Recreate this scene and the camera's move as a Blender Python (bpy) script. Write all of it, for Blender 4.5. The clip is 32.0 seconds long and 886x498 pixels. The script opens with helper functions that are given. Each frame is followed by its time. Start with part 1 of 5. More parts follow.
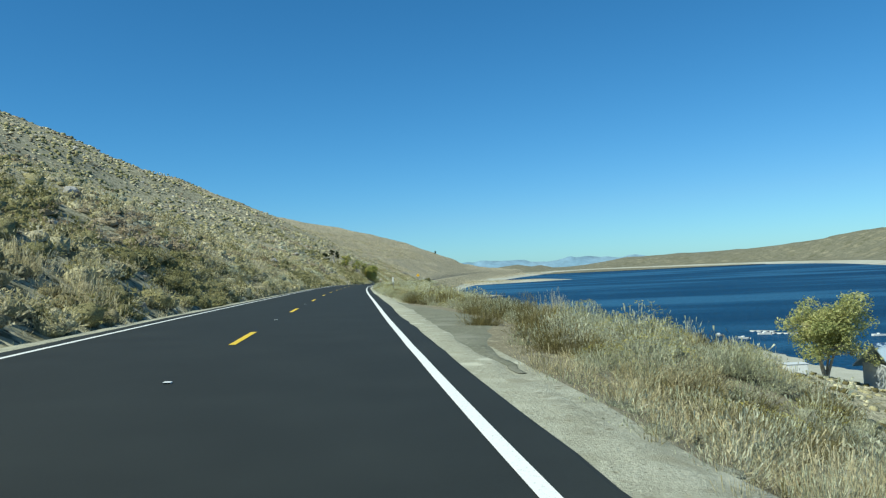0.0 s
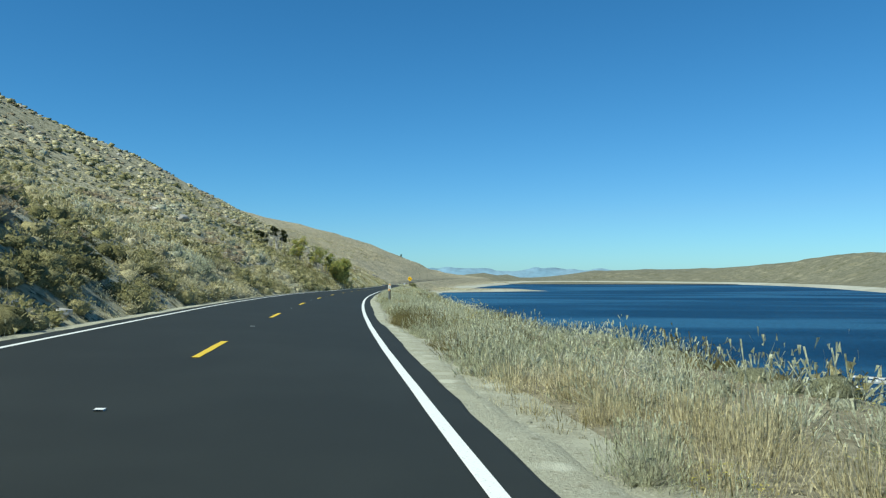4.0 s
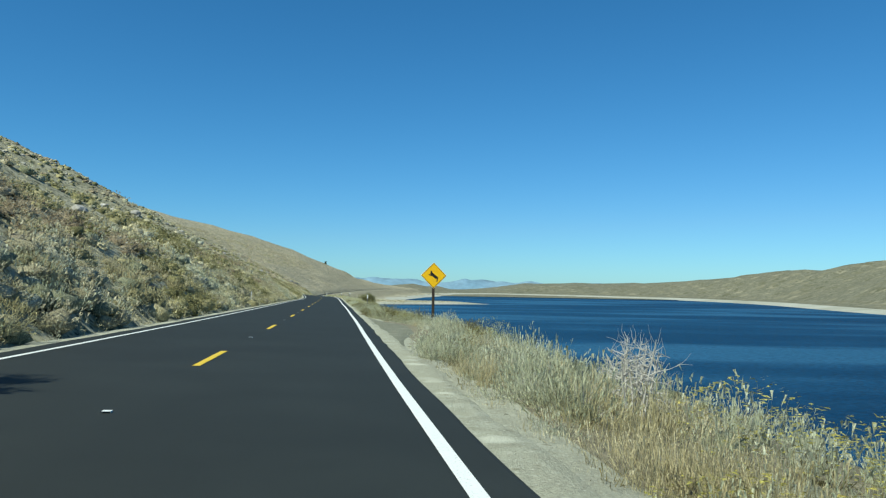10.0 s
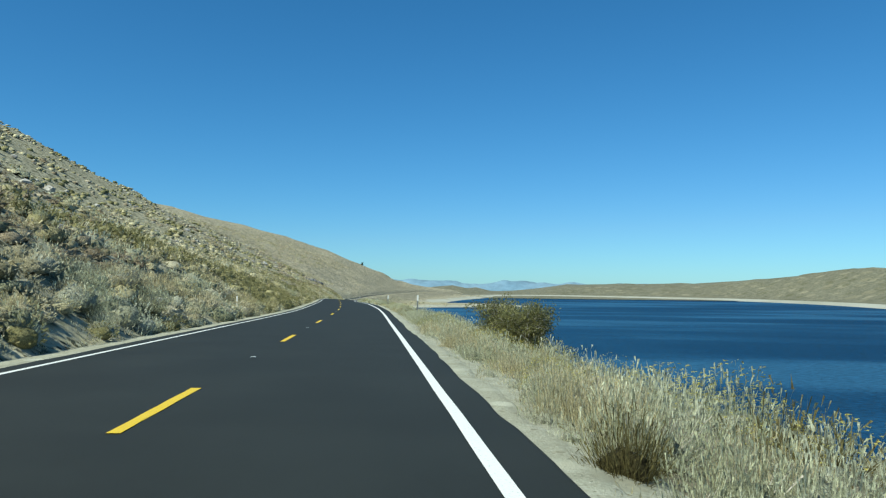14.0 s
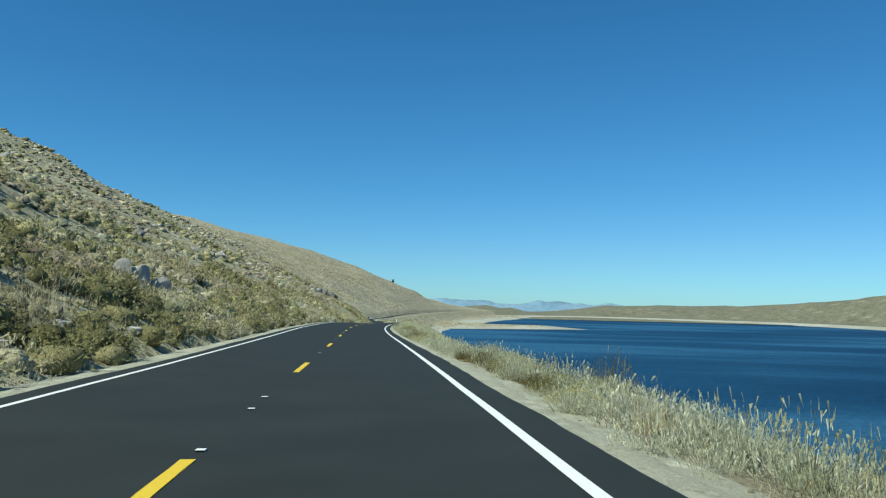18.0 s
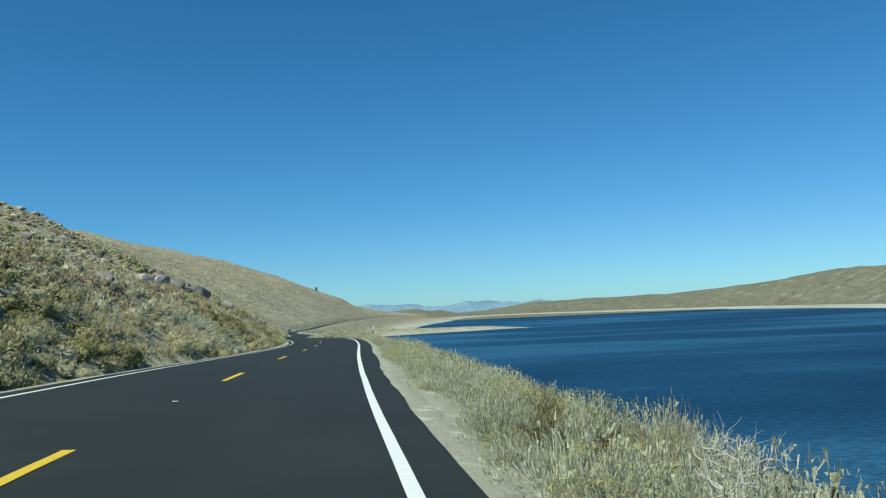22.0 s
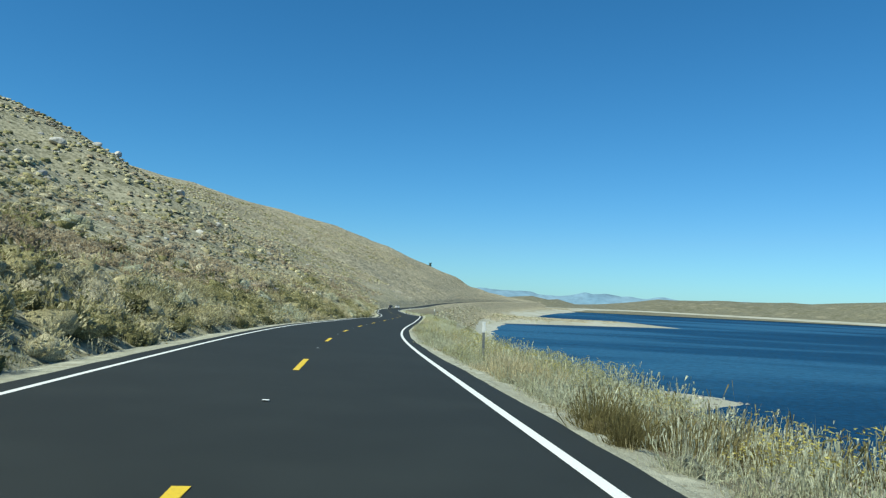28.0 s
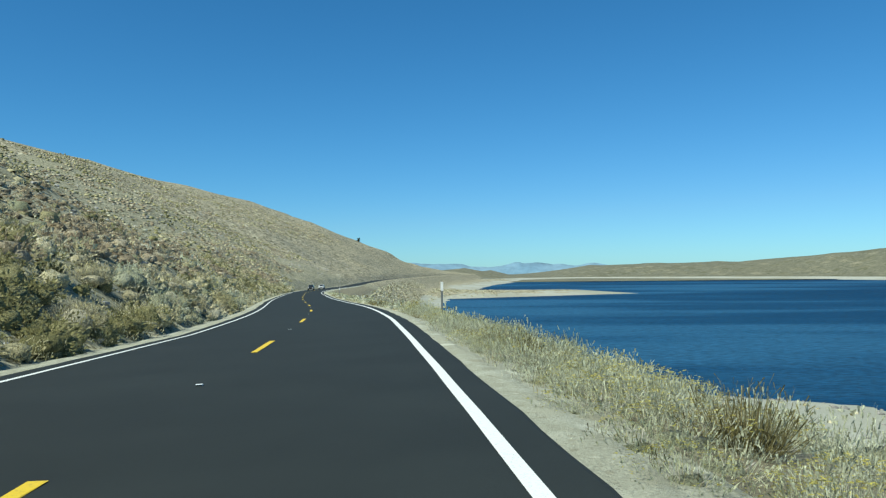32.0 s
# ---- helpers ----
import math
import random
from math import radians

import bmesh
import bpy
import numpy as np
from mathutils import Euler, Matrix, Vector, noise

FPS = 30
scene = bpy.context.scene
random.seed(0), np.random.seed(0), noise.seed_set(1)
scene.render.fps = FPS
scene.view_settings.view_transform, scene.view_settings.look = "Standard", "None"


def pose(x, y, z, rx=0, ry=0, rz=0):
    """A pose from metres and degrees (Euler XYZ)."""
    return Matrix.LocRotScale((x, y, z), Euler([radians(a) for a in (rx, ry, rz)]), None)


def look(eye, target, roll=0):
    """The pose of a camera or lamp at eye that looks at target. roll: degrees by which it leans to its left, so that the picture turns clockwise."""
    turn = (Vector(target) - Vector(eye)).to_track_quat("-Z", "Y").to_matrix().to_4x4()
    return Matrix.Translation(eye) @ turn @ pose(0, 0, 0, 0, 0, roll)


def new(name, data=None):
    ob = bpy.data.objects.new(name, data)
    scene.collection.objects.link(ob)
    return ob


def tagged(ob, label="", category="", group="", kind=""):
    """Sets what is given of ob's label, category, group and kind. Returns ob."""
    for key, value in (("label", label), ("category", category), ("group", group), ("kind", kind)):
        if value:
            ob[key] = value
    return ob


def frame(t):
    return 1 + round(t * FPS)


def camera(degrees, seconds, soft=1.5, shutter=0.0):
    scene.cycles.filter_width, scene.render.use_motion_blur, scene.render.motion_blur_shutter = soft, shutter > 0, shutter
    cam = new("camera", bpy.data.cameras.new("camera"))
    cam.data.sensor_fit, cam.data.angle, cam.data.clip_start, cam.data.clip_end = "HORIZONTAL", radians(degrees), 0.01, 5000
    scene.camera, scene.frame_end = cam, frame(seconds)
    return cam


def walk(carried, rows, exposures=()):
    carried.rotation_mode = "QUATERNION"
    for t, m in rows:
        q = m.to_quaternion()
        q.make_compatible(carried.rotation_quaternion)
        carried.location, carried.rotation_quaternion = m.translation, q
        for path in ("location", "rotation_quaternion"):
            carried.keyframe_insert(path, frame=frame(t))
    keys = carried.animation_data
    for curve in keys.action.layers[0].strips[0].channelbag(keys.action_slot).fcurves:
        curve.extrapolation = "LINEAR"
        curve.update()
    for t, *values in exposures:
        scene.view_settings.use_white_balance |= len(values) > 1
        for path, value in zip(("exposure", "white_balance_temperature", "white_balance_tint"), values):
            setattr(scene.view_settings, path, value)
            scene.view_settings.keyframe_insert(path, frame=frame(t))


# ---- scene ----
cam = camera(60.97, 32.0, soft=1.25)
PATH = [
    (0, pose(2.47, -0.07, 1.297, 91.451, 2.899, 11.363)),
    (1, pose(-6.50, 24.71, 1.241, 91.473, 0.886, 10.487)),
    (2, pose(-14.62, 49.51, 1.056, 91.522, -0.736, 10.470)),
    (3, pose(-22.09, 74.21, 0.788, 91.695, -0.297, 9.983)),
    (6, pose(-43.34, 150.11, -0.080, 91.907, 0.016, 3.312)),
    (7, pose(-49.43, 176.41, -0.386, 92.001, -0.008, 1.614)),
    (8, pose(-54.87, 202.46, -0.723, 92.400, -0.153, 1.458)),
    (9, pose(-60.02, 228.70, -1.132, 92.850, -0.553, 1.875)),
    (10, pose(-65.10, 255.01, -1.576, 92.690, -0.950, 2.609)),
    (11, pose(-70.17, 281.86, -1.969, 92.252, -1.087, 3.527)),
    (12, pose(-75.25, 308.63, -2.312, 91.922, -1.465, 4.209)),
    (13, pose(-80.25, 334.83, -2.648, 91.950, -1.439, 4.880)),
    (14, pose(-85.56, 362.23, -2.990, 92.800, -0.578, 5.395)),
    (17, pose(-102.10, 440.84, -3.894, 94.256, -1.122, 7.275)),
    (18, pose(-107.99, 466.19, -4.206, 94.259, -1.263, 7.659)),
    (19, pose(-113.88, 491.31, -4.593, 94.668, -1.537, 7.335)),
    (20, pose(-119.45, 516.11, -5.023, 94.829, 0.332, 5.804)),
    (21, pose(-124.66, 540.51, -5.420, 94.826, 2.781, 3.798)),
    (22, pose(-129.48, 564.74, -5.815, 94.557, 2.439, 1.976)),
    (23, pose(-133.90, 589.39, -6.163, 94.095, 1.192, 0.597)),
    (24, pose(-137.73, 613.19, -6.650, 94.145, -0.097, 0.295)),
    (25, pose(-141.94, 637.31, -7.177, 94.307, -2.462, 1.799)),
    (26, pose(-147.07, 662.04, -7.761, 94.036, -4.589, 5.432)),
    (26.5, pose(-150.02, 674.32, -8.06, 93.87, -4.2, 7.2)),
    (28.5, pose(-163.2, 722.78, -9.29, 93.29, -2.2, 10.8)),
    (29, pose(-166.44, 734.89, -9.615, 93.169, -1.426, 10.554)),
    (30, pose(-172.61, 759.62, -10.302, 92.897, 0.782, 8.737)),
    (31, pose(-178.00, 785.26, -10.872, 92.183, 1.609, 6.469)),
    (32, pose(-182.69, 810.59, -11.243, 91.724, 0.607, 4.929)),
]
walk(cam, PATH, exposures=[(0, 0.22, 6500, -4), (9.5, 0.22, 6500, -4), (11, 0.10, 6500, -4), (12.2, 0.13, 6500, -4), (13.5, 0.22, 6500, -4), (14.5, 0.22, 6500, -4), (17, 0.16, 6500, -4), (19, 0.16, 6500, -4), (21, 0.09, 6500, -4), (23, 0.14, 6500, -4), (25, 0.16, 6500, -4), (28.5, 0.24, 6500, -4), (32, 0.22, 6500, -4)])

# ---- light ----
SUN_EL, SUN_AZ = radians(51), radians(-140)      # azimuth from +y, clockwise
world = bpy.data.worlds.new("sky")
scene.world = world
world.use_nodes = True
wn = world.node_tree
sky = wn.nodes.new("ShaderNodeTexSky")
sky.sky_type, sky.sun_disc = "NISHITA", False
sky.sun_elevation, sky.sun_rotation = SUN_EL, SUN_AZ
sky.altitude, sky.air_density, sky.dust_density, sky.ozone_density = 1800, 1.0, 0.7, 1.0
wn.nodes["Background"].inputs["Strength"].default_value = 0.08
# clear mountain air: deep blue aloft, paler towards the bright horizon
level = wn.nodes.new("ShaderNodeRGBToBW")
wn.links.new(sky.outputs[0], level.inputs[0])
pale = wn.nodes.new("ShaderNodeMapRange")
pale.inputs["From Min"].default_value, pale.inputs["From Max"].default_value = 1.8, 6.4
wn.links.new(level.outputs[0], pale.inputs["Value"])
hue = wn.nodes.new("ShaderNodeMix")
hue.data_type = "RGBA"
hue.inputs[6].default_value, hue.inputs[7].default_value = (0.36, 0.98, 1.43, 1), (0.52, 0.91, 1.30, 1)
wn.links.new(pale.outputs["Result"], hue.inputs[0])
tint = wn.nodes.new("ShaderNodeMix")
tint.data_type, tint.blend_type = "RGBA", "MULTIPLY"
tint.inputs[0].default_value = 1.0
wn.links.new(sky.outputs[0], tint.inputs[6])
wn.links.new(hue.outputs[2], tint.inputs[7])
wn.links.new(tint.outputs[2], wn.nodes["Background"].inputs["Color"])
sun = new("sun", bpy.data.lights.new("sun", "SUN"))
sun.data.energy, sun.data.angle, sun.data.color = 5.0, radians(0.53), (1.0, 0.985, 0.905)
sun.matrix_world = look((0, 0, 200), (-200 * math.sin(SUN_AZ) * math.cos(SUN_EL), -200 * math.cos(SUN_AZ) * math.cos(SUN_EL), 200 - 200 * math.sin(SUN_EL)))

# ---- the road's line: curvature every 20 m, grade and crossfall every 40 m ----
CURVE = [-0.000965, -0.000914, -0.000833, 0.000223, -0.000528, -0.000352, -0.000042, -0.001046, -0.001328, -0.001326, -0.001264, 0.000133, -0.000706, -0.000018, 0.000382, -0.000700, 0.000512, -0.000212, 0.000491, -0.000455, 0.000272, -0.000037, 0.000130, 0.001497, 0.000035, 0.000462, -0.000142, 0.000405, -0.000502, -0.001161, -0.001613, -0.001073, -0.000649, 0.001318, 0.001271, 0.001836, 0.001664, 0.001232, 0.000597, -0.001941, -0.002147, -0.002041, 0.000338, 0.000624, 0.001433, 0.002827, 0.000814, -0.001130, -0.000704, 0.000232, -0.000022, -0.001061, -0.001365, -0.001100, -0.000965, -0.000882, -0.000601, -0.000316, -0.000095, 0.000075, 0.000217, 0.000349]
GRADE = [0.00322, -0.00653, -0.00956, -0.01101, -0.00932, -0.01321, -0.01529, -0.01644, -0.01281, -0.01287, -0.01228, -0.01226, -0.01065, -0.01462, -0.01271, -0.01540, -0.02517, -0.02274, -0.02475, -0.02091, -0.02576, -0.01640, -0.02073, -0.01926, -0.01624, -0.01786, -0.01207, -0.01112, -0.01128, -0.01068, -0.01006]
BANK = [-0.0714, -0.0375, -0.0180, -0.0371, -0.0433, -0.0328, -0.0126, -0.0226, -0.0150, -0.0109, -0.0058, 0.0140, 0.0254, 0.0041, -0.0550, -0.0649, -0.0008, 0.0457, 0.0496, -0.0084, -0.0447, -0.0276, 0.0601, 0.0152, 0.0095, 0.0027, -0.0006, 0.0012, 0.0000, -0.0010, -0.0009]
HEAD0 = 0.337620
RS = np.arange(-400.0, 2900.0, 1.0)
k20, k40 = -20 + 20 * np.arange(len(CURVE)), -20 + 40 * np.arange(len(GRADE))
kap = np.interp(RS, np.r_[-400, -21, k20, 1201, 2300, 2301, 2900], np.r_[0, 0, CURVE, -1.8e-4, -1.8e-4, 0, 0])
RTH = np.cumsum(kap) - kap / 2
RTH += HEAD0 - np.interp(0, RS, RTH)
RX, RY = np.cumsum(-np.sin(RTH)), np.cumsum(np.cos(RTH))
RX, RY = RX - np.interp(0, RS, RX), RY - np.interp(0, RS, RY)
RZ = np.cumsum(np.interp(RS, np.r_[-400, -21, k40, 1300, 2900], np.r_[0, 0, GRADE, 0, 0]))
RZ -= np.interp(0, RS, RZ)
RB = np.interp(RS, np.r_[-400, -60, k40, 1300, 2900], np.r_[0, 0, BANK, 0, 0])
WATER_Z = -37.0


def vnoise(x, y, seed=0):
    """Smooth value noise in -1..1 on arrays."""
    xi, yi = np.floor(x).astype(np.int64), np.floor(y).astype(np.int64)
    fx, fy = x - xi, y - yi
    fx, fy = fx * fx * (3 - 2 * fx), fy * fy * (3 - 2 * fy)

    def h(a, b):
        n = (a * 374761393 + b * 668265263 + seed * 982451653) & 0x7FFFFFFF
        n = ((n ^ (n >> 13)) * 1274126177) & 0x7FFFFFFF
        return ((n ^ (n >> 16)) & 0xFFFF) / 32767.5 - 1
    return (h(xi, yi) * (1 - fx) + h(xi + 1, yi) * fx) * (1 - fy) + (h(xi, yi + 1) * (1 - fx) + h(xi + 1, yi + 1) * fx) * fy


def bump(s, a, b, soft):
    s = np.clip(s, a - 40 * soft, b + 40 * soft)
    return 1 / (1 + np.exp(-(s - a) / soft)) * 1 / (1 + np.exp((s - b) / soft))


HILL_S = [-400, 0, 100, 160, 220, 280, 340, 400, 460, 520, 580, 640, 700, 760, 820, 880, 940, 1000, 1060, 1130, 1200, 1300, 1450, 1600, 1800, 2000, 2200, 2350, 2500, 2700, 2900]
HILL_K = [0.546, 0.552, 0.556, 0.557, 0.553, 0.577, 0.549, 0.491, 0.47, 0.476, 0.506, 0.524, 0.581, 0.426, 0.443, 0.494, 0.533, 0.479, 0.464, 0.471, 0.484, 0.472, 0.507, 0.531, 0.548, 0.599, 0.561, 0.349, 0.259, 0.151, 0.097]
HILL_WS = [-400, 0, 300, 600, 900, 1200, 1500, 1800, 2100, 2400, 2900]
HILL_W = [500, 496, 457, 535, 565, 596, 547, 504, 397, 493, 500]
SHORE_S = [-400, 120, 180, 320, 350, 880, 912, 928, 944, 958, 975, 990, 1010, 1200, 1400, 1545, 1660, 1690, 1900, 2300, 2900]
SHORE_U = [40, 50, 150, 135, 50, 40, 60, 88, 107, 102, 82, 70, 58, 45, 55, 62, 268, 120, 92, 110, 160]


def dust_edge(s):
    """Outer edge of the packed dust on the lake side."""
    return np.interp(s, [0, 48, 75, 190, 353, 490, 588, 637, 688, 788, 900], [4.95, 4.95, 4.66, 4.72, 4.58, 4.85, 4.70, 4.98, 4.66, 4.52, 4.7]) + 0.06 * vnoise(s / 6, s * 0, 5)


def veg_edge(s):
    """Where the shrubs begin on the lake side."""
    return (dust_edge(s) + 0.14 + 0.20 * vnoise(s / 2.3, s * 0, 8) + 2.6 * bump(s, 215, 238, 2.5) + 2.3 * bump(s, 291, 305, 2.5)
            + 0.9 * bump(s, 13.5, 36, 1.5) + 1.4 * bump(s, 18, 33, 2.5))


def shore(s):
    return np.interp(s, SHORE_S, SHORE_U) + 3 * vnoise(s / 17, s * 0, 9)


def ground_z(s, u):
    """Height of the ground at road station s and offset u (right positive)."""
    s, u = np.broadcast_arrays(np.asarray(s, float), np.asarray(u, float))
    zr, bk = np.interp(s, RS, RZ), np.sin(np.interp(s, RS, RB))
    uc = np.clip(u, -4.3, 4.3)
    base = zr + bk * uc - 0.06
    n1 = vnoise(s / 1.7, u / 1.7, 1) * 0.05 + vnoise(s / 5, u / 5, 2) * 0.16
    # lake side
    e = veg_edge(s)
    rs = np.interp(s, [-400, 10, 14.2, 34, 60, 130, 250, 340, 540, 600, 700, 745, 820, 860, 2900], [.48, .48, .14, .11, .09, .05, .13, .26, .27, .33, .30, .17, .20, .31, .36])
    a = np.clip(u - 4.3, 0, e - 4.3)
    b = np.clip(u - e, 0, 10.2 - e)
    c = np.clip(u - 10.2, 0, None)
    fall = 0.52 - 0.25 * bump(s, 62, 140, 7)
    zz = base - 0.05 * a - 0.85 * rs * b - fall * c - 0.5 * np.clip(u - 84, 0, None) + n1 * np.clip(u - e, 0, 1)
    beach = WATER_Z + np.clip(0.07 * (shore(s) - u), -4, 5) + 0.12 * vnoise(s / 4, u / 4, 3)
    right = np.where(u > 12, np.maximum(zz, beach), zz)
    # hill side
    w = np.clip(-u - 5.3, 0, None)
    k = np.interp(s, HILL_S, HILL_K)
    t = np.clip(w / 30, 0, 1)
    cap = np.interp(s, HILL_WS, HILL_W)
    rise = k * cap * (1 - np.exp(-w / cap)) + 0.22 * np.clip(w, 0, 5) - 0.22 * 5 * t * t
    rough = (vnoise(s / 60, u / 45, 4) * 5 * np.clip(w / 60, 0, 1) + vnoise(s / 19, u / 15, 6) * 1.5 * np.clip(w / 18, 0, 1)
             + vnoise(s / 6, u / 6, 7) * 0.35 * np.clip(w / 4, 0, 1) + n1 * np.clip(w, 0, 1))
    left = base - 0.04 * np.clip(-u - 4.3, 0, 1.0) + rise + rough
    return np.where(u >= 0, right, left)


def place(s, u, dz=0.0, z=None):
    """World places of station s, offset u; dz above the ground, or z above the road's surface."""
    s, u = np.broadcast_arrays(np.asarray(s, float), np.asarray(u, float))
    th = np.interp(s, RS, RTH)
    x = np.interp(s, RS, RX) + u * np.cos(th)
    y = np.interp(s, RS, RY) + u * np.sin(th)
    if z is None:
        h = ground_z(s, u) + dz
    else:
        h = np.interp(s, RS, RZ) + np.sin(np.interp(s, RS, RB)) * u + z
    return np.stack([x, y, h], -1)


def heading(s):
    return float(np.interp(s, RS, RTH))


# ---- meshes ----
def mesh_from(name, v, f, material=None, smooth=False):
    """A mesh from arrays: v (n,3), f (m,3) or (m,4)."""
    v, f = np.asarray(v, np.float32), np.asarray(f, np.int32)
    me = bpy.data.meshes.new(name)
    k = f.shape[1]
    me.vertices.add(len(v))
    me.vertices.foreach_set("co", v.ravel())
    me.loops.add(f.size)
    me.loops.foreach_set("vertex_index", f.ravel())
    me.polygons.add(len(f))
    me.polygons.foreach_set("loop_start", np.arange(0, f.size, k, dtype=np.int32))
    me.polygons.foreach_set("loop_total", np.full(len(f), k, np.int32))
    me.update(calc_edges=True)
    me.polygons.foreach_set("use_smooth", np.full(len(f), smooth))
    if material:
        me.materials.append(material)
    return me


def grid_faces(n, m):
    i = np.arange(n - 1)[:, None] * m + np.arange(m - 1)[None]
    return np.stack([i, i + 1, i + m + 1, i + m], -1).reshape(-1, 4)


def box(bm, cx, cy, cz, sx, sy, sz, rot=None):
    """A box added to a bmesh."""
    m = Matrix.Translation((cx, cy, cz)) @ (rot or Matrix.Identity(4)) @ Matrix.Diagonal((sx, sy, sz, 1))
    return bmesh.ops.create_cube(bm, size=1, matrix=m)["verts"]


def bevel_all(bm, w, seg=2):
    bmesh.ops.bevel(bm, geom=bm.edges[:], offset=w, segments=seg, affect="EDGES", profile=0.6)


def part(name, bm, material, parent=None, label="", smooth=False):
    """Links a bmesh (or a mesh) as one object under a thing or part."""
    if isinstance(bm, bpy.types.Mesh):
        me = bm
    else:
        me = bpy.data.meshes.new(name)
        bm.to_mesh(me)
        bm.free()
        for p in me.polygons:
            p.use_smooth = smooth
    if material and not me.materials:
        me.materials.append(material)
    ob = new(name, me)
    if parent:
        ob.parent = parent
    return tagged(ob, label)


# ---- materials ----
def nodes(name, rough=0.9, spec=0.3):
    m = bpy.data.materials.new(name)
    m.use_nodes = True
    nt = m.node_tree
    p = nt.nodes["Principled BSDF"]
    p.inputs["Roughness"].default_value = rough
    p.inputs["Specular IOR Level"].default_value = spec
    return m, nt, p


def coords(nt):
    g = nt.nodes.new("ShaderNodeNewGeometry")
    return g.outputs["Position"]


def noise_node(nt, scale, detail=4, rough=0.55, vec=None):
    n = nt.nodes.new("ShaderNodeTexNoise")
    n.inputs["Scale"].default_value, n.inputs["Detail"].default_value, n.inputs["Roughness"].default_value = scale, detail, rough
    nt.links.new(vec if vec is not None else coords(nt), n.inputs["Vector"])
    return n.outputs["Fac"]


def ramp(nt, fac, stops):
    r = nt.nodes.new("ShaderNodeValToRGB")
    while len(r.color_ramp.elements) < len(stops):
        r.color_ramp.elements.new(0.5)
    for e, (pos, col) in zip(r.color_ramp.elements, stops):
        e.position, e.color = pos, (*col, 1)
    nt.links.new(fac, r.inputs[0])
    return r.outputs[0]


def mix(nt, fac, a, b, kind="MIX"):
    n = nt.nodes.new("ShaderNodeMix")
    n.data_type, n.blend_type = "RGBA", kind
    for sock, val in ((n.inputs[0], fac), (n.inputs[6], a), (n.inputs[7], b)):
        if isinstance(val, bpy.types.NodeSocket):
            nt.links.new(val, sock)
        elif isinstance(val, (int, float)):
            sock.default_value = val
        else:
            sock.default_value = (*val, 1)
    return n.outputs[2]


def add_bump(nt, p, fac, strength, dist):
    b = nt.nodes.new("ShaderNodeBump")
    b.inputs["Strength"].default_value, b.inputs["Distance"].default_value = strength, dist
    nt.links.new(fac, b.inputs["Height"])
    nt.links.new(b.outputs[0], p.inputs["Normal"])


def earth(name, c1, c2, c3, fine=14, mid=1.3, broad=0.06, rough=0.95, bump_s=0.6, bump_d=0.03, spots=()):
    """Soil, sand or rock: three tones at three scales, with clumps of scrub or litter (scale, reach, tones)."""
    m, nt, p = nodes(name, rough, 0.15)
    a = ramp(nt, noise_node(nt, mid, 6), [(0.35, c1), (0.65, c2)])
    b = mix(nt, ramp(nt, noise_node(nt, broad, 4), [(0.42, (0, 0, 0)), (0.62, (1, 1, 1))]), a, c3)
    g = noise_node(nt, fine, 5, 0.7)
    c = mix(nt, 0.55, b, ramp(nt, g, [(0.3, (0.35, 0.35, 0.35)), (0.7, (1, 1, 1))]), "MULTIPLY")
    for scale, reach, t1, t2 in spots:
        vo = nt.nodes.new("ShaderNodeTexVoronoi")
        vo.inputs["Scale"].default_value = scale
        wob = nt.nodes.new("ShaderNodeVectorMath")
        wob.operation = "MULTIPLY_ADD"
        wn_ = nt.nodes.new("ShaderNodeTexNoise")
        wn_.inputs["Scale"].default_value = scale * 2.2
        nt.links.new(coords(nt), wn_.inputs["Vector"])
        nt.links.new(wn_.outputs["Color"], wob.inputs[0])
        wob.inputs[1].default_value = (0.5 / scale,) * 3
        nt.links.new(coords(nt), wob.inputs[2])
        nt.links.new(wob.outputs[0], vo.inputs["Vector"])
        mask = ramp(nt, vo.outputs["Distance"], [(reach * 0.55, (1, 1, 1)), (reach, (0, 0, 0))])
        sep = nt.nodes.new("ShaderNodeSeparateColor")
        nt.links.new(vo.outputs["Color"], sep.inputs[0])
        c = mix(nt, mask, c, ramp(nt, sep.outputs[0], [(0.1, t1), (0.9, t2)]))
    nt.links.new(c, p.inputs["Base Color"])
    add_bump(nt, p, g, bump_s, bump_d)
    return m


def plain(name, col, rough=0.6, spec=0.4, metal=0.0, var=0.25, scale=6.0, bump_d=0.0):
    m, nt, p = nodes(name, rough, spec)
    p.inputs["Metallic"].default_value = metal
    f = noise_node(nt, scale, 5, 0.65)
    dark = tuple(c * (1 - var) for c in col)
    nt.links.new(ramp(nt, f, [(0.35, dark), (0.65, col)]), p.inputs["Base Color"])
    if bump_d:
        add_bump(nt, p, f, 0.5, bump_d)
    return m


